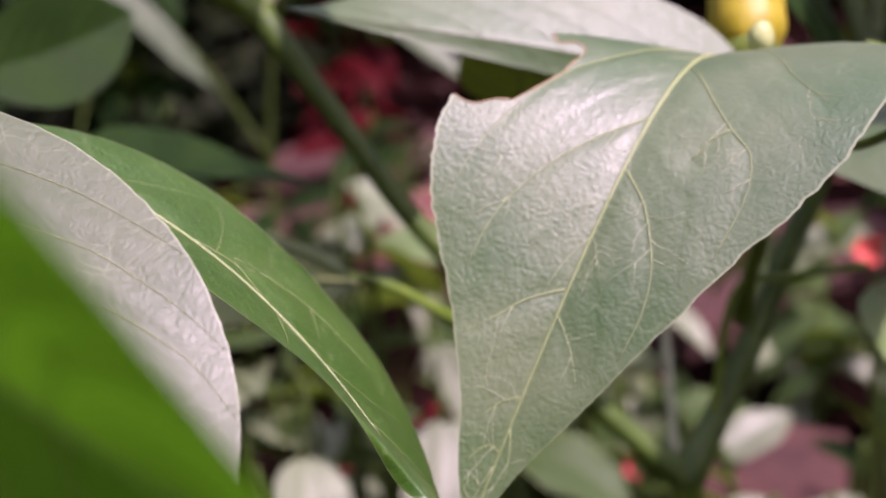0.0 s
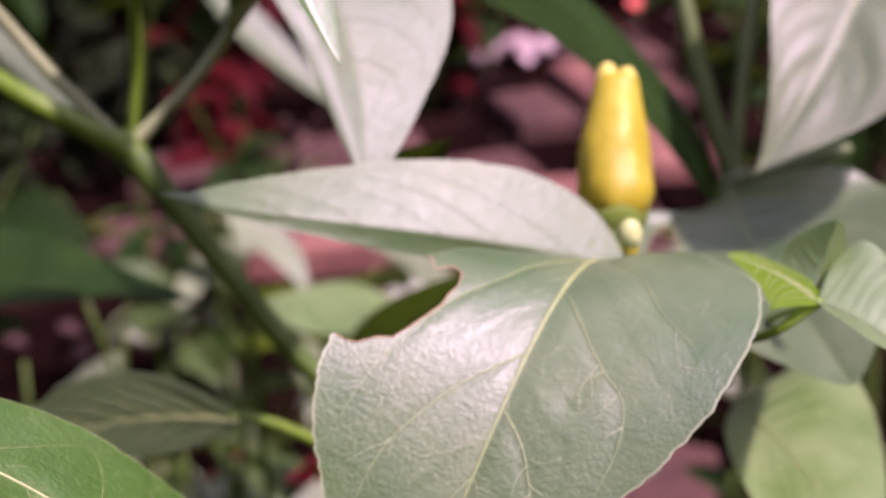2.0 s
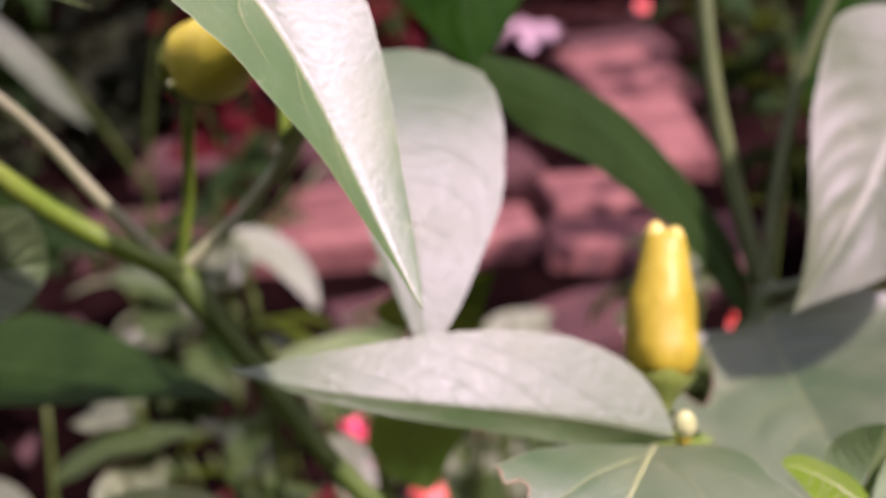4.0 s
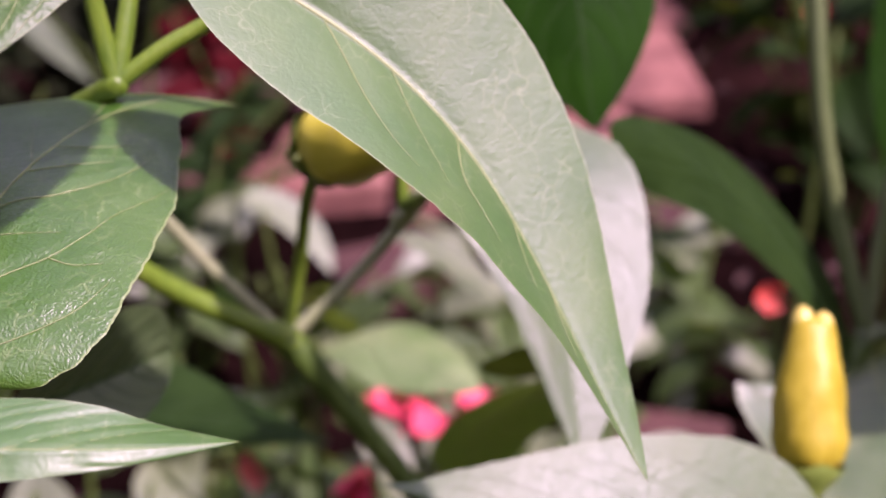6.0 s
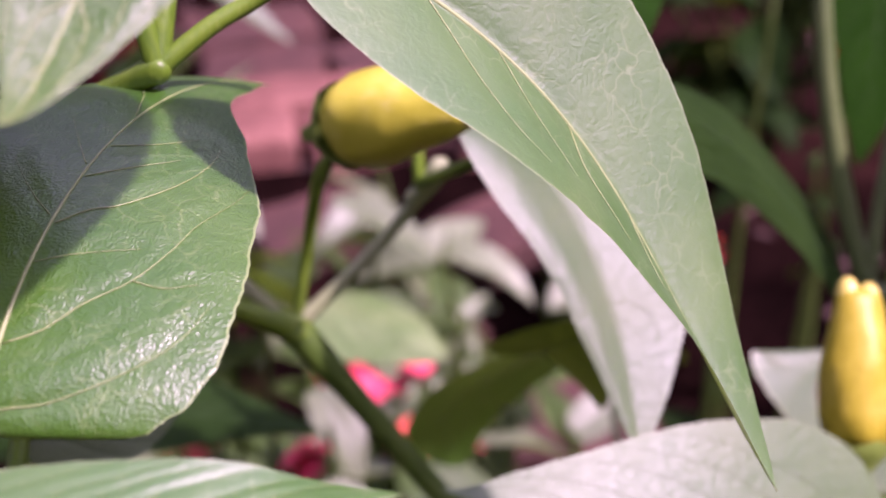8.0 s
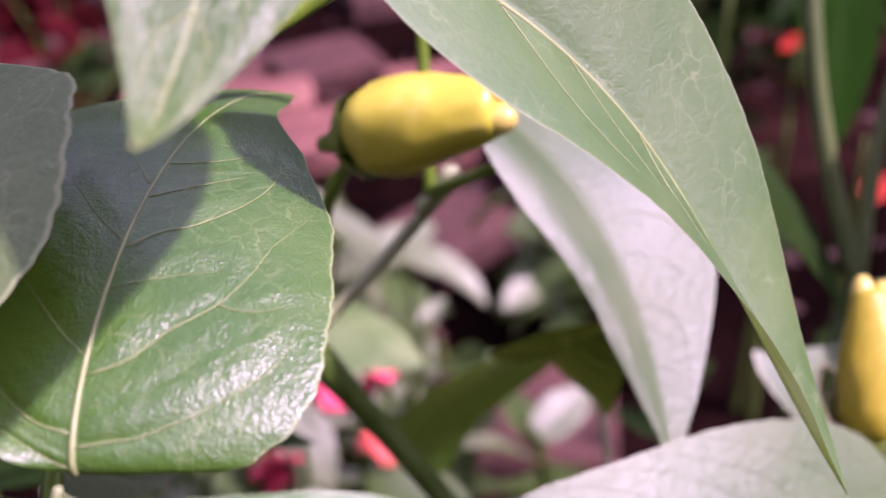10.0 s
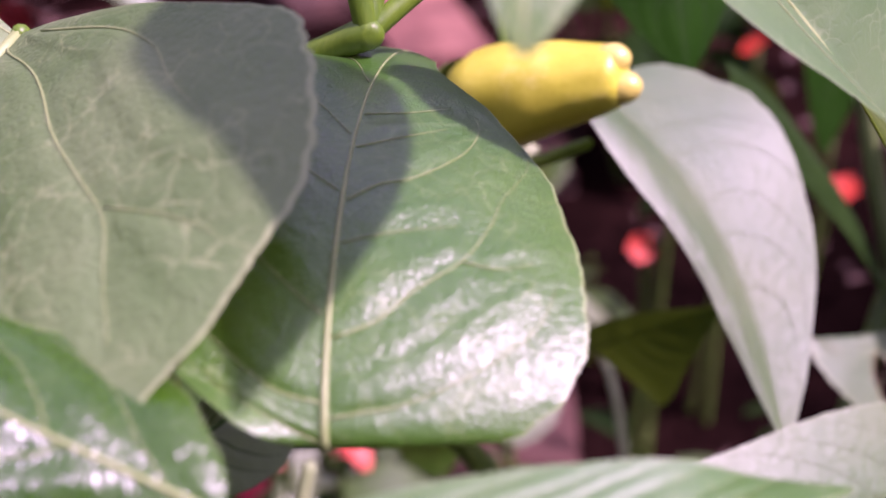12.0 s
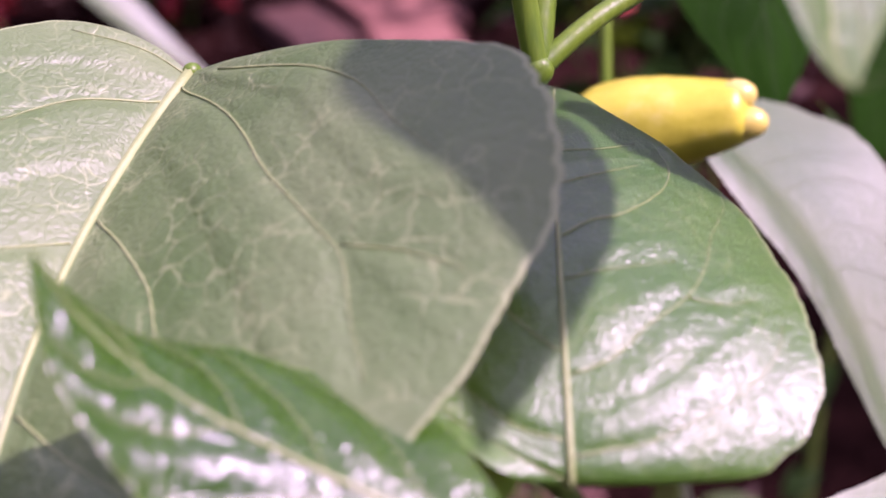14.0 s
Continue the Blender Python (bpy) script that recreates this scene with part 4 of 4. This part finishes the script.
settle(young, -0.06, 0.42)
upright = tagged(new("chili_seedling"), "young chili plant with a white-sheened pointed leaf", "plant")
branch("stem", upright, [(0.06, 0.56, -0.02), (0.055, 0.558, 0.12), (0.047, 0.553, 0.2), (0.04272, 0.55208, 0.20841)], 0.0022, 0.0011, STEM_SHADED)
leaf("leaf", upright, LEAF_PALE, "pointed leaf with a white sheen",
     Blade(((0.04272, 0.55208, 0.20841), (0.02433, 0.56294, 0.22529), (0.00688, 0.57001, 0.23712), (-0.01159, 0.56280, 0.24388)), (0.0015, 0.012, 0.005), (-0.0015, -0.013, -0.003), 0.42, 0.85, 6, quilt=0.0006, seed=32), rib=0.0004)
settle(upright, 0.06, 0.56)
nodding = tagged(new("chili_seedling"), "young chili plant with a pale leaf nodding to one side", "plant")
branch("stem", nodding, [(-0.12, 0.72, -0.02), (-0.118, 0.715, 0.12), (-0.112, 0.704, 0.21), (-0.10567, 0.69999, 0.21875)], 0.0022, 0.0012, STEM_SHADED)
leaf("leaf", nodding, LEAF_PALE, "pale leaf nodding with its tip down",
     Blade(((-0.10567, 0.69999, 0.21875), (-0.08090, 0.69923, 0.21102), (-0.05999, 0.68316, 0.19640), (-0.05158, 0.66225, 0.17555)), (0.007, 0.008, 0.006), (-0.006, -0.009, -0.003), 0.42, 0.85, 6, quilt=0.0006, seed=33), rib=0.0004)
settle(nodding, -0.12, 0.72)

# ---------------------------------------------------------------- path of bricks, stones
BRICK = skin_material("brick_pink", [(0.3, (0.07, 0.025, 0.018)), (0.5, (0.175, 0.068, 0.05)), (0.72, (0.35, 0.16, 0.12))], 14, 0.85, bump=0.4)
STONE = skin_material("stone_brown_red", [(0.3, (0.03, 0.011, 0.008)), (0.7, (0.095, 0.037, 0.027))], 20, 0.85, bump=0.4)
rng = random.Random(4)


def slab_mesh(name, w, d, h, seed, material):
    """A worn block with rounded upper edges and uneven sides."""
    bm = bmesh.new()
    outline = [(-1, -1), (-0.3, -1.02), (0.4, -0.99), (1, -1), (1.02, 0), (1, 1), (0.3, 1.01), (-0.4, 0.99), (-1, 1), (-1.01, 0.1)]
    rows = []
    for f, z in ((1.0, -h), (1.0, h * 0.3), (0.985, h * 0.75), (0.93, h)):
        rows.append([bm.verts.new((x * w / 2 * f + 0.004 * noise.noise(Vector((x, y, seed))), y * d / 2 * f + 0.004 * noise.noise(Vector((y, x, seed + 9))),
                                   z + 0.002 * noise.noise(Vector((x * 2, y * 2, seed))))) for x, y in outline])
    for a, b in zip(rows, rows[1:]):
        for k in range(len(a)):
            bm.faces.new((a[k], a[(k + 1) % len(a)], b[(k + 1) % len(a)], b[k]))
    bm.faces.new(rows[-1])
    me = bpy.data.meshes.new(name)
    bm.to_mesh(me)
    bm.free()
    me.materials.append(material)
    return me


SLABS = (  # x, y, width, depth, turn: a crooked band across and a strip leading away; then darker stones
    (-0.1, 1.2, 0.19, 0.1, -4), (0.08, 1.17, 0.15, 0.11, 5), (0.23, 1.13, 0.14, 0.1, -4), (0.33, 1.1, 0.1, 0.1, 7),
    (0.36, 1.52, 0.13, 0.3, -5), (0.39, 1.86, 0.16, 0.34, 4), (-0.02, 1.3, 0.22, 0.09, -8), (0.24, 1.27, 0.12, 0.13, 3),
    (-0.29, 1.25, 0.15, 0.12, 9), (-0.03, 1.4, 0.15, 0.12, -5), (-0.04, 1.57, 0.18, 0.14, 6), (-0.24, 1.52, 0.2, 0.13, -6), (0.12, 1.4, 0.13, 0.11, 12), (0.23, 1.72, 0.1, 0.2, 10), (0.42, 2.07, 0.18, 0.16, 6),
    (0.0, 0.97, 0.13, 0.09, 15), (0.14, 0.64, 0.13, 0.11, -20), (0.05, 0.78, 0.11, 0.09, 12), (0.16, 0.92, 0.11, 0.09, 35), (0.3, 1.03, 0.12, 0.09, 8))
for k, (x, y, w, d, a) in enumerate(SLABS):
    st = new("paving_stone", slab_mesh("paving_stone", w, d, 0.018, k * 3.7, BRICK if k < 8 else STONE))
    st.matrix_basis = pose(x, y, 0.014, rng.uniform(-2, 2), rng.uniform(-2, 2), a)
    tagged(st, "worn flat pinkish paving stone bedded in the soil" if k < 8 else "flat dull brown-red stone half sunk in the soil", "stone", "paving stones in the soil")

# ---------------------------------------------------------------- shrubs behind
def proto(name, material, width, fold, droop, seed):
    """A leaf of unit length along +y for the plants behind."""
    bl = Blade(((0, 0, 0), (0, 0.35, 0.06), (0, 0.7, 0.0), (0, 1, -droop)), (-width, 0, fold), (width, 0, fold), 0.4, 0.9, seed * 9.0, 0.1, 0.06, 0.012, 5, seed)
    bm = bmesh.new()
    uv = bm.loops.layers.uv.new("UVMap")
    grid = [[(bm.verts.new(bl.at(0.01 + 0.98 * i / 14, j / 4)), ((j / 4 + 1) / 2, i / 14)) for j in range(-4, 5)] for i in range(15)]
    for a, b in zip(grid, grid[1:]):
        for j in range(8):
            q = (a[j], a[j + 1], b[j + 1], b[j])
            f = bm.faces.new([v for v, _ in q])
            for loop, (_, c) in zip(f.loops, q):
                loop[uv].uv = c
    me = bpy.data.meshes.new(name)
    bm.to_mesh(me)
    bm.free()
    me.shade_smooth()
    me.materials.append(material)
    return me


FAR_PALE = leaf_material("far_leaf_pale", (0.11, 0.165, 0.06), (0.23, 0.28, 0.16), VEIN, 0.5, 0.3, wax=0.3)
FAR_GREEN = leaf_material("far_leaf_green", (0.025, 0.065, 0.01), (0.05, 0.1, 0.02), VEIN, 0.55, 0.3, wax=0.0, gloss=0.5)
PALE = [proto("leaf", FAR_PALE, 0.26, 0.06, 0.12, 1), proto("leaf", FAR_PALE, 0.22, 0.1, 0.25, -1)]
GREEN = [proto("leaf", FAR_GREEN, 0.25, 0.06, 0.15, 1), proto("leaf", FAR_GREEN, 0.3, 0.04, 0.2, -1)]
# Leaves whose dark colour stands in for shade on the plants behind.
SHADED = [proto("leaf", LEAF_FAR_SHADED, 0.27, 0.05, 0.2, 1), proto("leaf", LEAF_FAR_SHADED, 0.24, 0.08, 0.3, -1)]
RED = [proto("leaf", LEAF_RED, 0.3, 0.05, 0.2, 1), proto("leaf", LEAF_RED, 0.26, 0.1, 0.35, -1)]


def petal_mesh():
    bm = bmesh.new()
    for k in range(5):
        a = 2 * math.pi * k / 5
        m = Matrix.Rotation(a, 4, "Z")
        rim = [(0, 0, 0), (0.35, 0.35, 0.12), (0.5, 0.75, 0.2), (0.2, 1.0, 0.16), (-0.2, 1.0, 0.16), (-0.5, 0.75, 0.2), (-0.35, 0.35, 0.12)]
        mid = bm.verts.new(m @ Vector((0, 0.55, 0.06)))
        vs = [bm.verts.new(m @ Vector(p)) for p in rim]
        for p, q in zip(vs, vs[1:] + vs[:1]):
            bm.faces.new((mid, p, q))
    me = bpy.data.meshes.new("flower")
    bm.to_mesh(me)
    bm.free()
    me.shade_smooth()
    return me


def shrub(name, label, root, height, spread, count, protos, size, seed, flowers=0, petal=None, flower_size=0.008, low=0.3):
    """A plant of several leaning stems with leaves set round them, and flowers near the tops."""
    g = random.Random(seed)
    plant = tagged(new(name), label, "plant")
    plant.location = (root[0], root[1], 0)
    stems = []
    for k in range(max(3, count // 7)):
        a = g.uniform(0, 2 * math.pi)
        r = spread * g.uniform(0.3, 1)
        tip = Vector((r * math.cos(a), r * math.sin(a), height * g.uniform(0.6, 1)))
        pts = smooth_path([(0.01 * math.cos(a), 0.01 * math.sin(a), -0.02), Vector((tip.x * 0.4, tip.y * 0.4, tip.z * 0.55)), tip], 6)
        bm = bmesh.new()
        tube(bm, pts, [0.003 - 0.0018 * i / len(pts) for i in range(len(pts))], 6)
        part("stem", bm, STEM_SHADED, plant)
        stems.append(pts)
    for k in range(count):
        pts = stems[k % len(stems)]
        f = g.uniform(low, 1)
        p = pts[int(f * (len(pts) - 1))]
        a = g.uniform(0, 360)
        ob = new("leaf", g.choice(protos))
        ob.parent = plant
        sc = size * g.uniform(0.65, 1.2)
        ob.matrix_basis = Matrix.Translation(p) @ pose(0, 0, 0, 0, 0, a) @ pose(0, 0, 0, g.uniform(-45, 35), g.uniform(-30, 30), 0) @ Matrix.Diagonal((sc, sc, sc, 1))
    if flowers:
        me = petal_mesh()
        me.materials.append(petal)
        for k in range(flowers):
            p = stems[k % len(stems)][-1] + Vector((g.uniform(-1, 1), g.uniform(-1, 1), g.uniform(-0.2, 0.8))) * spread * 0.4
            ob = new("flower", me)
            ob.parent = plant
            sc = flower_size * g.uniform(0.7, 1.2)
            ob.matrix_basis = Matrix.Translation(p) @ pose(0, 0, 0, g.uniform(-20, 70), g.uniform(-40, 40), 0) @ Matrix.Diagonal((sc, sc, sc, 1))
    return plant


SCARLET = skin_material("petal_scarlet", [(0.3, (0.42, 0.02, 0.004)), (0.7, (0.55, 0.045, 0.008))], 80, 0.5)
CORAL = skin_material("petal_coral", [(0.3, (0.6, 0.08, 0.06)), (0.7, (0.75, 0.17, 0.12))], 80, 0.5)
LILAC = skin_material("petal_lilac", [(0.3, (0.5, 0.4, 0.52)), (0.7, (0.7, 0.62, 0.72))], 80, 0.5)
shrub("shrub", "young chili plant with pale and green leaves behind", (-0.18, 0.86), 0.2, 0.13, 44, PALE + GREEN + SHADED + SHADED, 0.055, 11)
shrub("shrub", "pale-leaved low plant with red flowers", (0.06, 0.72), 0.16, 0.12, 26, PALE + GREEN, 0.068, 12)
shrub("shrub", "low plant with clusters of pinkish red flowers", (0.00110, 0.63220, 0.07864)[:2], 0.055, 0.08, 20, PALE + GREEN, 0.045, 32, 14, PETAL, 0.014)
shrub("shrub", "low plant with orange-red flower heads", (-0.09, 0.6), 0.1, 0.06, 20, GREEN, 0.035, 37, 9, CORAL, 0.012)
shrub("shrub", "pale-leaved low plant among the red flowers", (-0.05, 0.57), 0.16, 0.08, 16, PALE, 0.062, 38)
shrub("shrub", "pale-leaved low plant among the red flowers", (0.04, 0.56), 0.13, 0.07, 12, PALE + GREEN, 0.06, 39)
shrub("shrub", "pale-leaved seedling close to the stones", (0.07, 0.6), 0.13, 0.06, 13, PALE + GREEN, 0.056, 33)
shrub("shrub", "pale-leaved seedling close to the chili", (-0.05, 0.5), 0.19, 0.07, 14, PALE + GREEN, 0.058, 34)
shrub("shrub", "pale-leaved seedling close to the chili", (0.16, 0.48), 0.12, 0.07, 14, PALE + GREEN, 0.055, 35)
for k, (p, size) in enumerate((((0.06360, 0.59128, 0.10882), 0.035), ((0.02860, 0.52702, 0.18753), 0.04), ((-0.00063, 0.58980, 0.21253), 0.045), ((-0.06855, 0.56201, 0.25384), 0.04), ((0.05312, 0.61153, 0.15702), 0.035), ((-0.02716, 0.42811, 0.24555), 0.055), ((-0.08954, 0.43815, 0.26435), 0.04), ((-0.13870, 0.43877, 0.26222), 0.035), ((-0.06803, 0.54861, 0.26948), 0.05),
        ((-0.15400, 0.37990, 0.25087), 0.05), ((-0.10154, 0.37542, 0.24427), 0.05), ((-0.06845, 0.43088, 0.22109), 0.045), ((-0.02647, 0.51931, 0.18178), 0.05), ((0.12067, 0.50657, 0.11988), 0.05), ((0.15145, 0.46172, 0.13661), 0.05), ((0.09626, 0.60353, 0.09894), 0.045))):
    shrub("seedling", "slender seedling with few pale leaves", p[:2], p[2] + 0.01, 0.04, 4, PALE + GREEN, size * 1.25, 50 + k, low=0.75)
shrub("shrub", "pale-leaved plant in the shade of the chili", (0.2, 0.72), 0.17, 0.13, 24, PALE + GREEN, 0.066, 13)
shrub("shrub", "green plant with shade put into its leaf colour", (-0.36, 0.75), 0.3, 0.17, 50, SHADED, 0.075, 14)
shrub("shrub", "green plant with shade put into its leaf colour", (-0.2, 1.12), 0.2, 0.15, 24, SHADED, 0.06, 24)
shrub("shrub", "red-leaved plant standing behind the chili", (-0.27, 1.75), 0.5, 0.3, 56, RED + SHADED, 0.1, 15)
shrub("shrub", "red-leaved plant standing behind the chili", (0.06, 1.85), 0.3, 0.2, 60, RED + SHADED, 0.08, 36)
shrub("shrub", "red-leaved plant, low and dense", (-0.17, 1.3), 0.24, 0.14, 26, RED, 0.065, 16)
shrub("shrub", "dark plant with scarlet flowers among its leaves", (0.44, 1.02), 0.34, 0.2, 90, SHADED, 0.08, 17, 7, SCARLET, 0.011)
shrub("shrub", "dark plant with pale lilac flowers", (-0.6, 1.7), 0.5, 0.3, 90, SHADED, 0.1, 18, 10, LILAC, 0.03)
blossom = tagged(new("flowering_plant"), "low plant with pinkish red and orange flower heads", "plant")
blossom.location = (-0.02, 0.49, 0)
g = random.Random(91)
heads = {}
for petal in (PETAL, CORAL):
    heads[petal] = petal_mesh()
    heads[petal].materials.append(petal)
for petal, tip in ((PETAL, (-0.008, 0.503, 0.167)), (PETAL, (-0.020, 0.515, 0.168)), (PETAL, (-0.036, 0.449, 0.172)), (PETAL, (0.015, 0.503, 0.169)), (CORAL, (0.003, 0.448, 0.172))):
    tip = Vector(tip) - blossom.location
    bm = bmesh.new()
    tube(bm, smooth_path([(tip.x * 0.2, tip.y * 0.2, -0.01), (tip.x * 0.6, tip.y * 0.6, tip.z * 0.6), tip], 6), [0.0012] * 13, 6)
    part("stem", bm, STEM_SHADED, blossom)
    for k in range(4):
        ob = new("flower", heads[petal])
        ob.parent = blossom
        sc = g.uniform(0.007, 0.011)
        ob.matrix_basis = Matrix.Translation(tip + Vector((g.uniform(-1, 1), g.uniform(-1, 1), g.uniform(-0.6, 0.6))) * 0.008) @ pose(0, 0, 0, g.uniform(0, 60), g.uniform(-40, 40), g.uniform(0, 360)) @ Matrix.Diagonal((sc, sc, sc, 1))
    for k in range(2):
        ob = new("leaf", g.choice(PALE + GREEN))
        ob.parent = blossom
        ob.matrix_basis = Matrix.Translation(tip * g.uniform(0.75, 0.9)) @ pose(0, 0, 0, 0, 0, g.uniform(0, 360)) @ pose(0, 0, 0, g.uniform(-30, 20), 0, 0) @ Matrix.Diagonal((0.04, 0.04, 0.04, 1))
for k, (p, tall) in enumerate((((0.27895, 0.50568, 0.24752), 1.25), ((0.18390, 0.50274, 0.20649), 1.75), ((0.30099, 0.62123, 0.27887), 1.0))):
    shrub("flowering_plant", "slender dark-leaved plant with a scarlet flower", p[:2], p[2] * tall, 0.012, 5, SHADED, 0.03, 70 + k, 1, SCARLET, 0.008)
shrub("shrub", "brown-green plant beside the paving stones", (0.66, 1.7), 0.5, 0.22, 80, SHADED, 0.08, 19)
shrub("shrub", "leafy plant at the far side of the stones, colour darkened for shade", (0.15, 2.25), 0.35, 0.3, 80, SHADED, 0.09, 26)
shrub("shrub", "leafy plant at the far side of the stones, colour darkened for shade", (-0.3, 2.4), 0.6, 0.35, 90, SHADED + RED, 0.1, 27)


def thicket(name, label, y0, y1, x0, x1, height, count, size, material, seed):
    """Far dense shrubbery as one mesh of small leaves."""
    g = random.Random(seed)
    verts, faces = [], []
    for k in range(count):
        x, y = g.uniform(x0, x1), g.uniform(y0, y1)
        top = height * (0.65 + 0.45 * noise.noise(Vector((x * 1.3, y, seed))))
        c = Vector((x, y, max(0.02, top) * g.random() ** 0.6))
        m = Euler((g.uniform(-1, 1), g.uniform(-0.8, 0.8), g.uniform(0, 6.28))).to_matrix()
        s = size * g.uniform(0.6, 1.3)
        n = len(verts)
        for p in ((0, 0, 0), (0.26, 0.35, 0.06), (0.2, 0.7, 0.02), (0, 1, -0.15), (-0.2, 0.7, 0.02), (-0.26, 0.35, 0.06), (0, 0.5, 0)):
            verts.append(c + m @ (Vector(p) * s))
        faces += [(n + 6, n + i, n + (i + 1) % 6) for i in range(6)]
    me = bpy.data.meshes.new(name)
    me.from_pydata(verts, [], faces)
    me.materials.append(material)
    return tagged(new(name, me), label, "shrubbery", kind="stuff")


# Foliage green darkened so that its colour already contains the shade.
FAR_SHADED = skin_material("far_foliage_shaded", [(0.3, (0.006, 0.009, 0.003)), (0.55, (0.012, 0.018, 0.006)), (0.75, (0.032, 0.038, 0.013))], 6, 0.7, spec=0.1)
thicket("shrubbery", "dense green shrubbery far behind, colour darkened for shade", 2.5, 4.5, -4.5, 5.5, 1.3, 9000, 0.16, FAR_SHADED, 21)
thicket("ground_cover", "low ground cover beside the stones, shade put into its colour", 1.5, 2.5, -1.3, -0.3, 0.12, 1100, 0.06, FAR_SHADED, 22)
# Ring of tall leaves, added and mostly unseen, to cut low sky light.
g = random.Random(23)
verts, faces = [], []
for k in range(9000):
    a, r = g.uniform(0, 2 * math.pi), g.uniform(3.4, 4.6)
    top = 2.7 + 0.7 * noise.noise(Vector((math.cos(a) * 2, math.sin(a) * 2, 5)))
    c = Vector((r * math.cos(a), r * math.sin(a) + 0.3, top * g.random() ** 0.8))
    m = Euler((g.uniform(-1, 1), g.uniform(-0.8, 0.8), g.uniform(0, 6.28))).to_matrix()
    s, n = 0.32 * g.uniform(0.6, 1.3), len(verts)
    for p in ((0, 0, 0), (0.28, 0.35, 0.06), (0.22, 0.7, 0.02), (0, 1, -0.15), (-0.22, 0.7, 0.02), (-0.28, 0.35, 0.06), (0, 0.5, 0)):
        verts.append(c + m @ (Vector(p) * s))
    faces += [(n + 6, n + i, n + (i + 1) % 6) for i in range(6)]
me = bpy.data.meshes.new("hedge")
me.from_pydata(verts, [], faces)
me.materials.append(FAR_SHADED)
tagged(new("hedge", me), "added hedge ring round the garden, mostly unseen, holding back low sky light", "hedge", kind="stuff")
LITTER = skin_material("dry_litter", [(0.3, (0.03, 0.014, 0.01)), (0.7, (0.09, 0.045, 0.035))], 40, 0.9)
g = random.Random(7)
verts, faces = [], []
for k in range(700):
    x, y = g.uniform(-1.2, 1.3), g.uniform(0.35, 2.4)
    m = Euler((g.uniform(-0.4, 0.4), g.uniform(-0.4, 0.4), g.uniform(0, 6.28))).to_matrix()
    n, s = len(verts), g.uniform(0.012, 0.04)
    for p in ((0, 0, 0), (0.25, 0.4, 0.12), (0, 1, 0.05), (-0.25, 0.4, 0.12), (0, 0.5, -0.02)):
        verts.append(Vector((x, y, 0.022)) + m @ (Vector(p) * s))
    faces += [(n + 4, n + i, n + (i + 1) % 4) for i in range(4)]
me = bpy.data.meshes.new("leaf_litter")
me.from_pydata(verts, [], faces)
me.materials.append(LITTER)
tagged(new("leaf_litter", me), "dry brown leaf litter scattered on the soil", "leaf litter", kind="stuff")


# ---------------------------------------------------------------- scraps by the stones
def cup(place, tilt, r, h, material, label):
    bm = bmesh.new()
    n = 20
    prof = ((0.0, 0.0), (0.72, 0.0), (0.78, 0.06), (0.98, 0.96), (1.05, 1.0), (0.95, 0.98), (0.72, 0.08), (0.0, 0.06))
    rows = [[bm.verts.new((f * r * math.cos(2 * math.pi * k / n), f * r * math.sin(2 * math.pi * k / n), z * h)) for k in range(n)] for f, z in prof[1:-1]]
    for p, q in zip(rows, rows[1:]):
        for k in range(n):
            bm.faces.new((p[k], p[(k + 1) % n], q[(k + 1) % n], q[k]))
    bm.faces.new(rows[0][::-1])
    bm.faces.new(rows[-1])
    ob = part("plastic_cup", bm, material, None)
    ob.matrix_basis = Matrix.Translation(place) @ pose(0, 0, 0, tilt, 0, 30)
    return tagged(ob, label, "cup")


BLUE = skin_material("plastic_blue", [(0.3, (0.08, 0.2, 0.4)), (0.7, (0.12, 0.28, 0.5))], 20, 0.35, bump=0.02)
WHITE = skin_material("plastic_pale_pink", [(0.3, (0.3, 0.2, 0.2)), (0.7, (0.45, 0.33, 0.34))], 12, 0.4, bump=0.1)
cup((0.19779, 2.38795, 0.08194), 12, 0.035, 0.07, BLUE, "small blue plastic cup on the soil")
bm = bmesh.new()
bmesh.ops.create_grid(bm, x_segments=24, y_segments=16, size=0.5)
for v in bm.verts:
    v.co.z = 0.16 * noise.noise(v.co * 4) + 0.06 * noise.noise(v.co * 11) + 0.12
bm.transform(Matrix.Translation((0.25433, 2.14901, 0.01029)) @ Matrix.Diagonal((0.16, 0.1, 0.22, 1)))
scrap = part("plastic_bag", bm, WHITE, None)
tagged(scrap, "crumpled pale pinkish plastic bag lying on the soil", "bag")
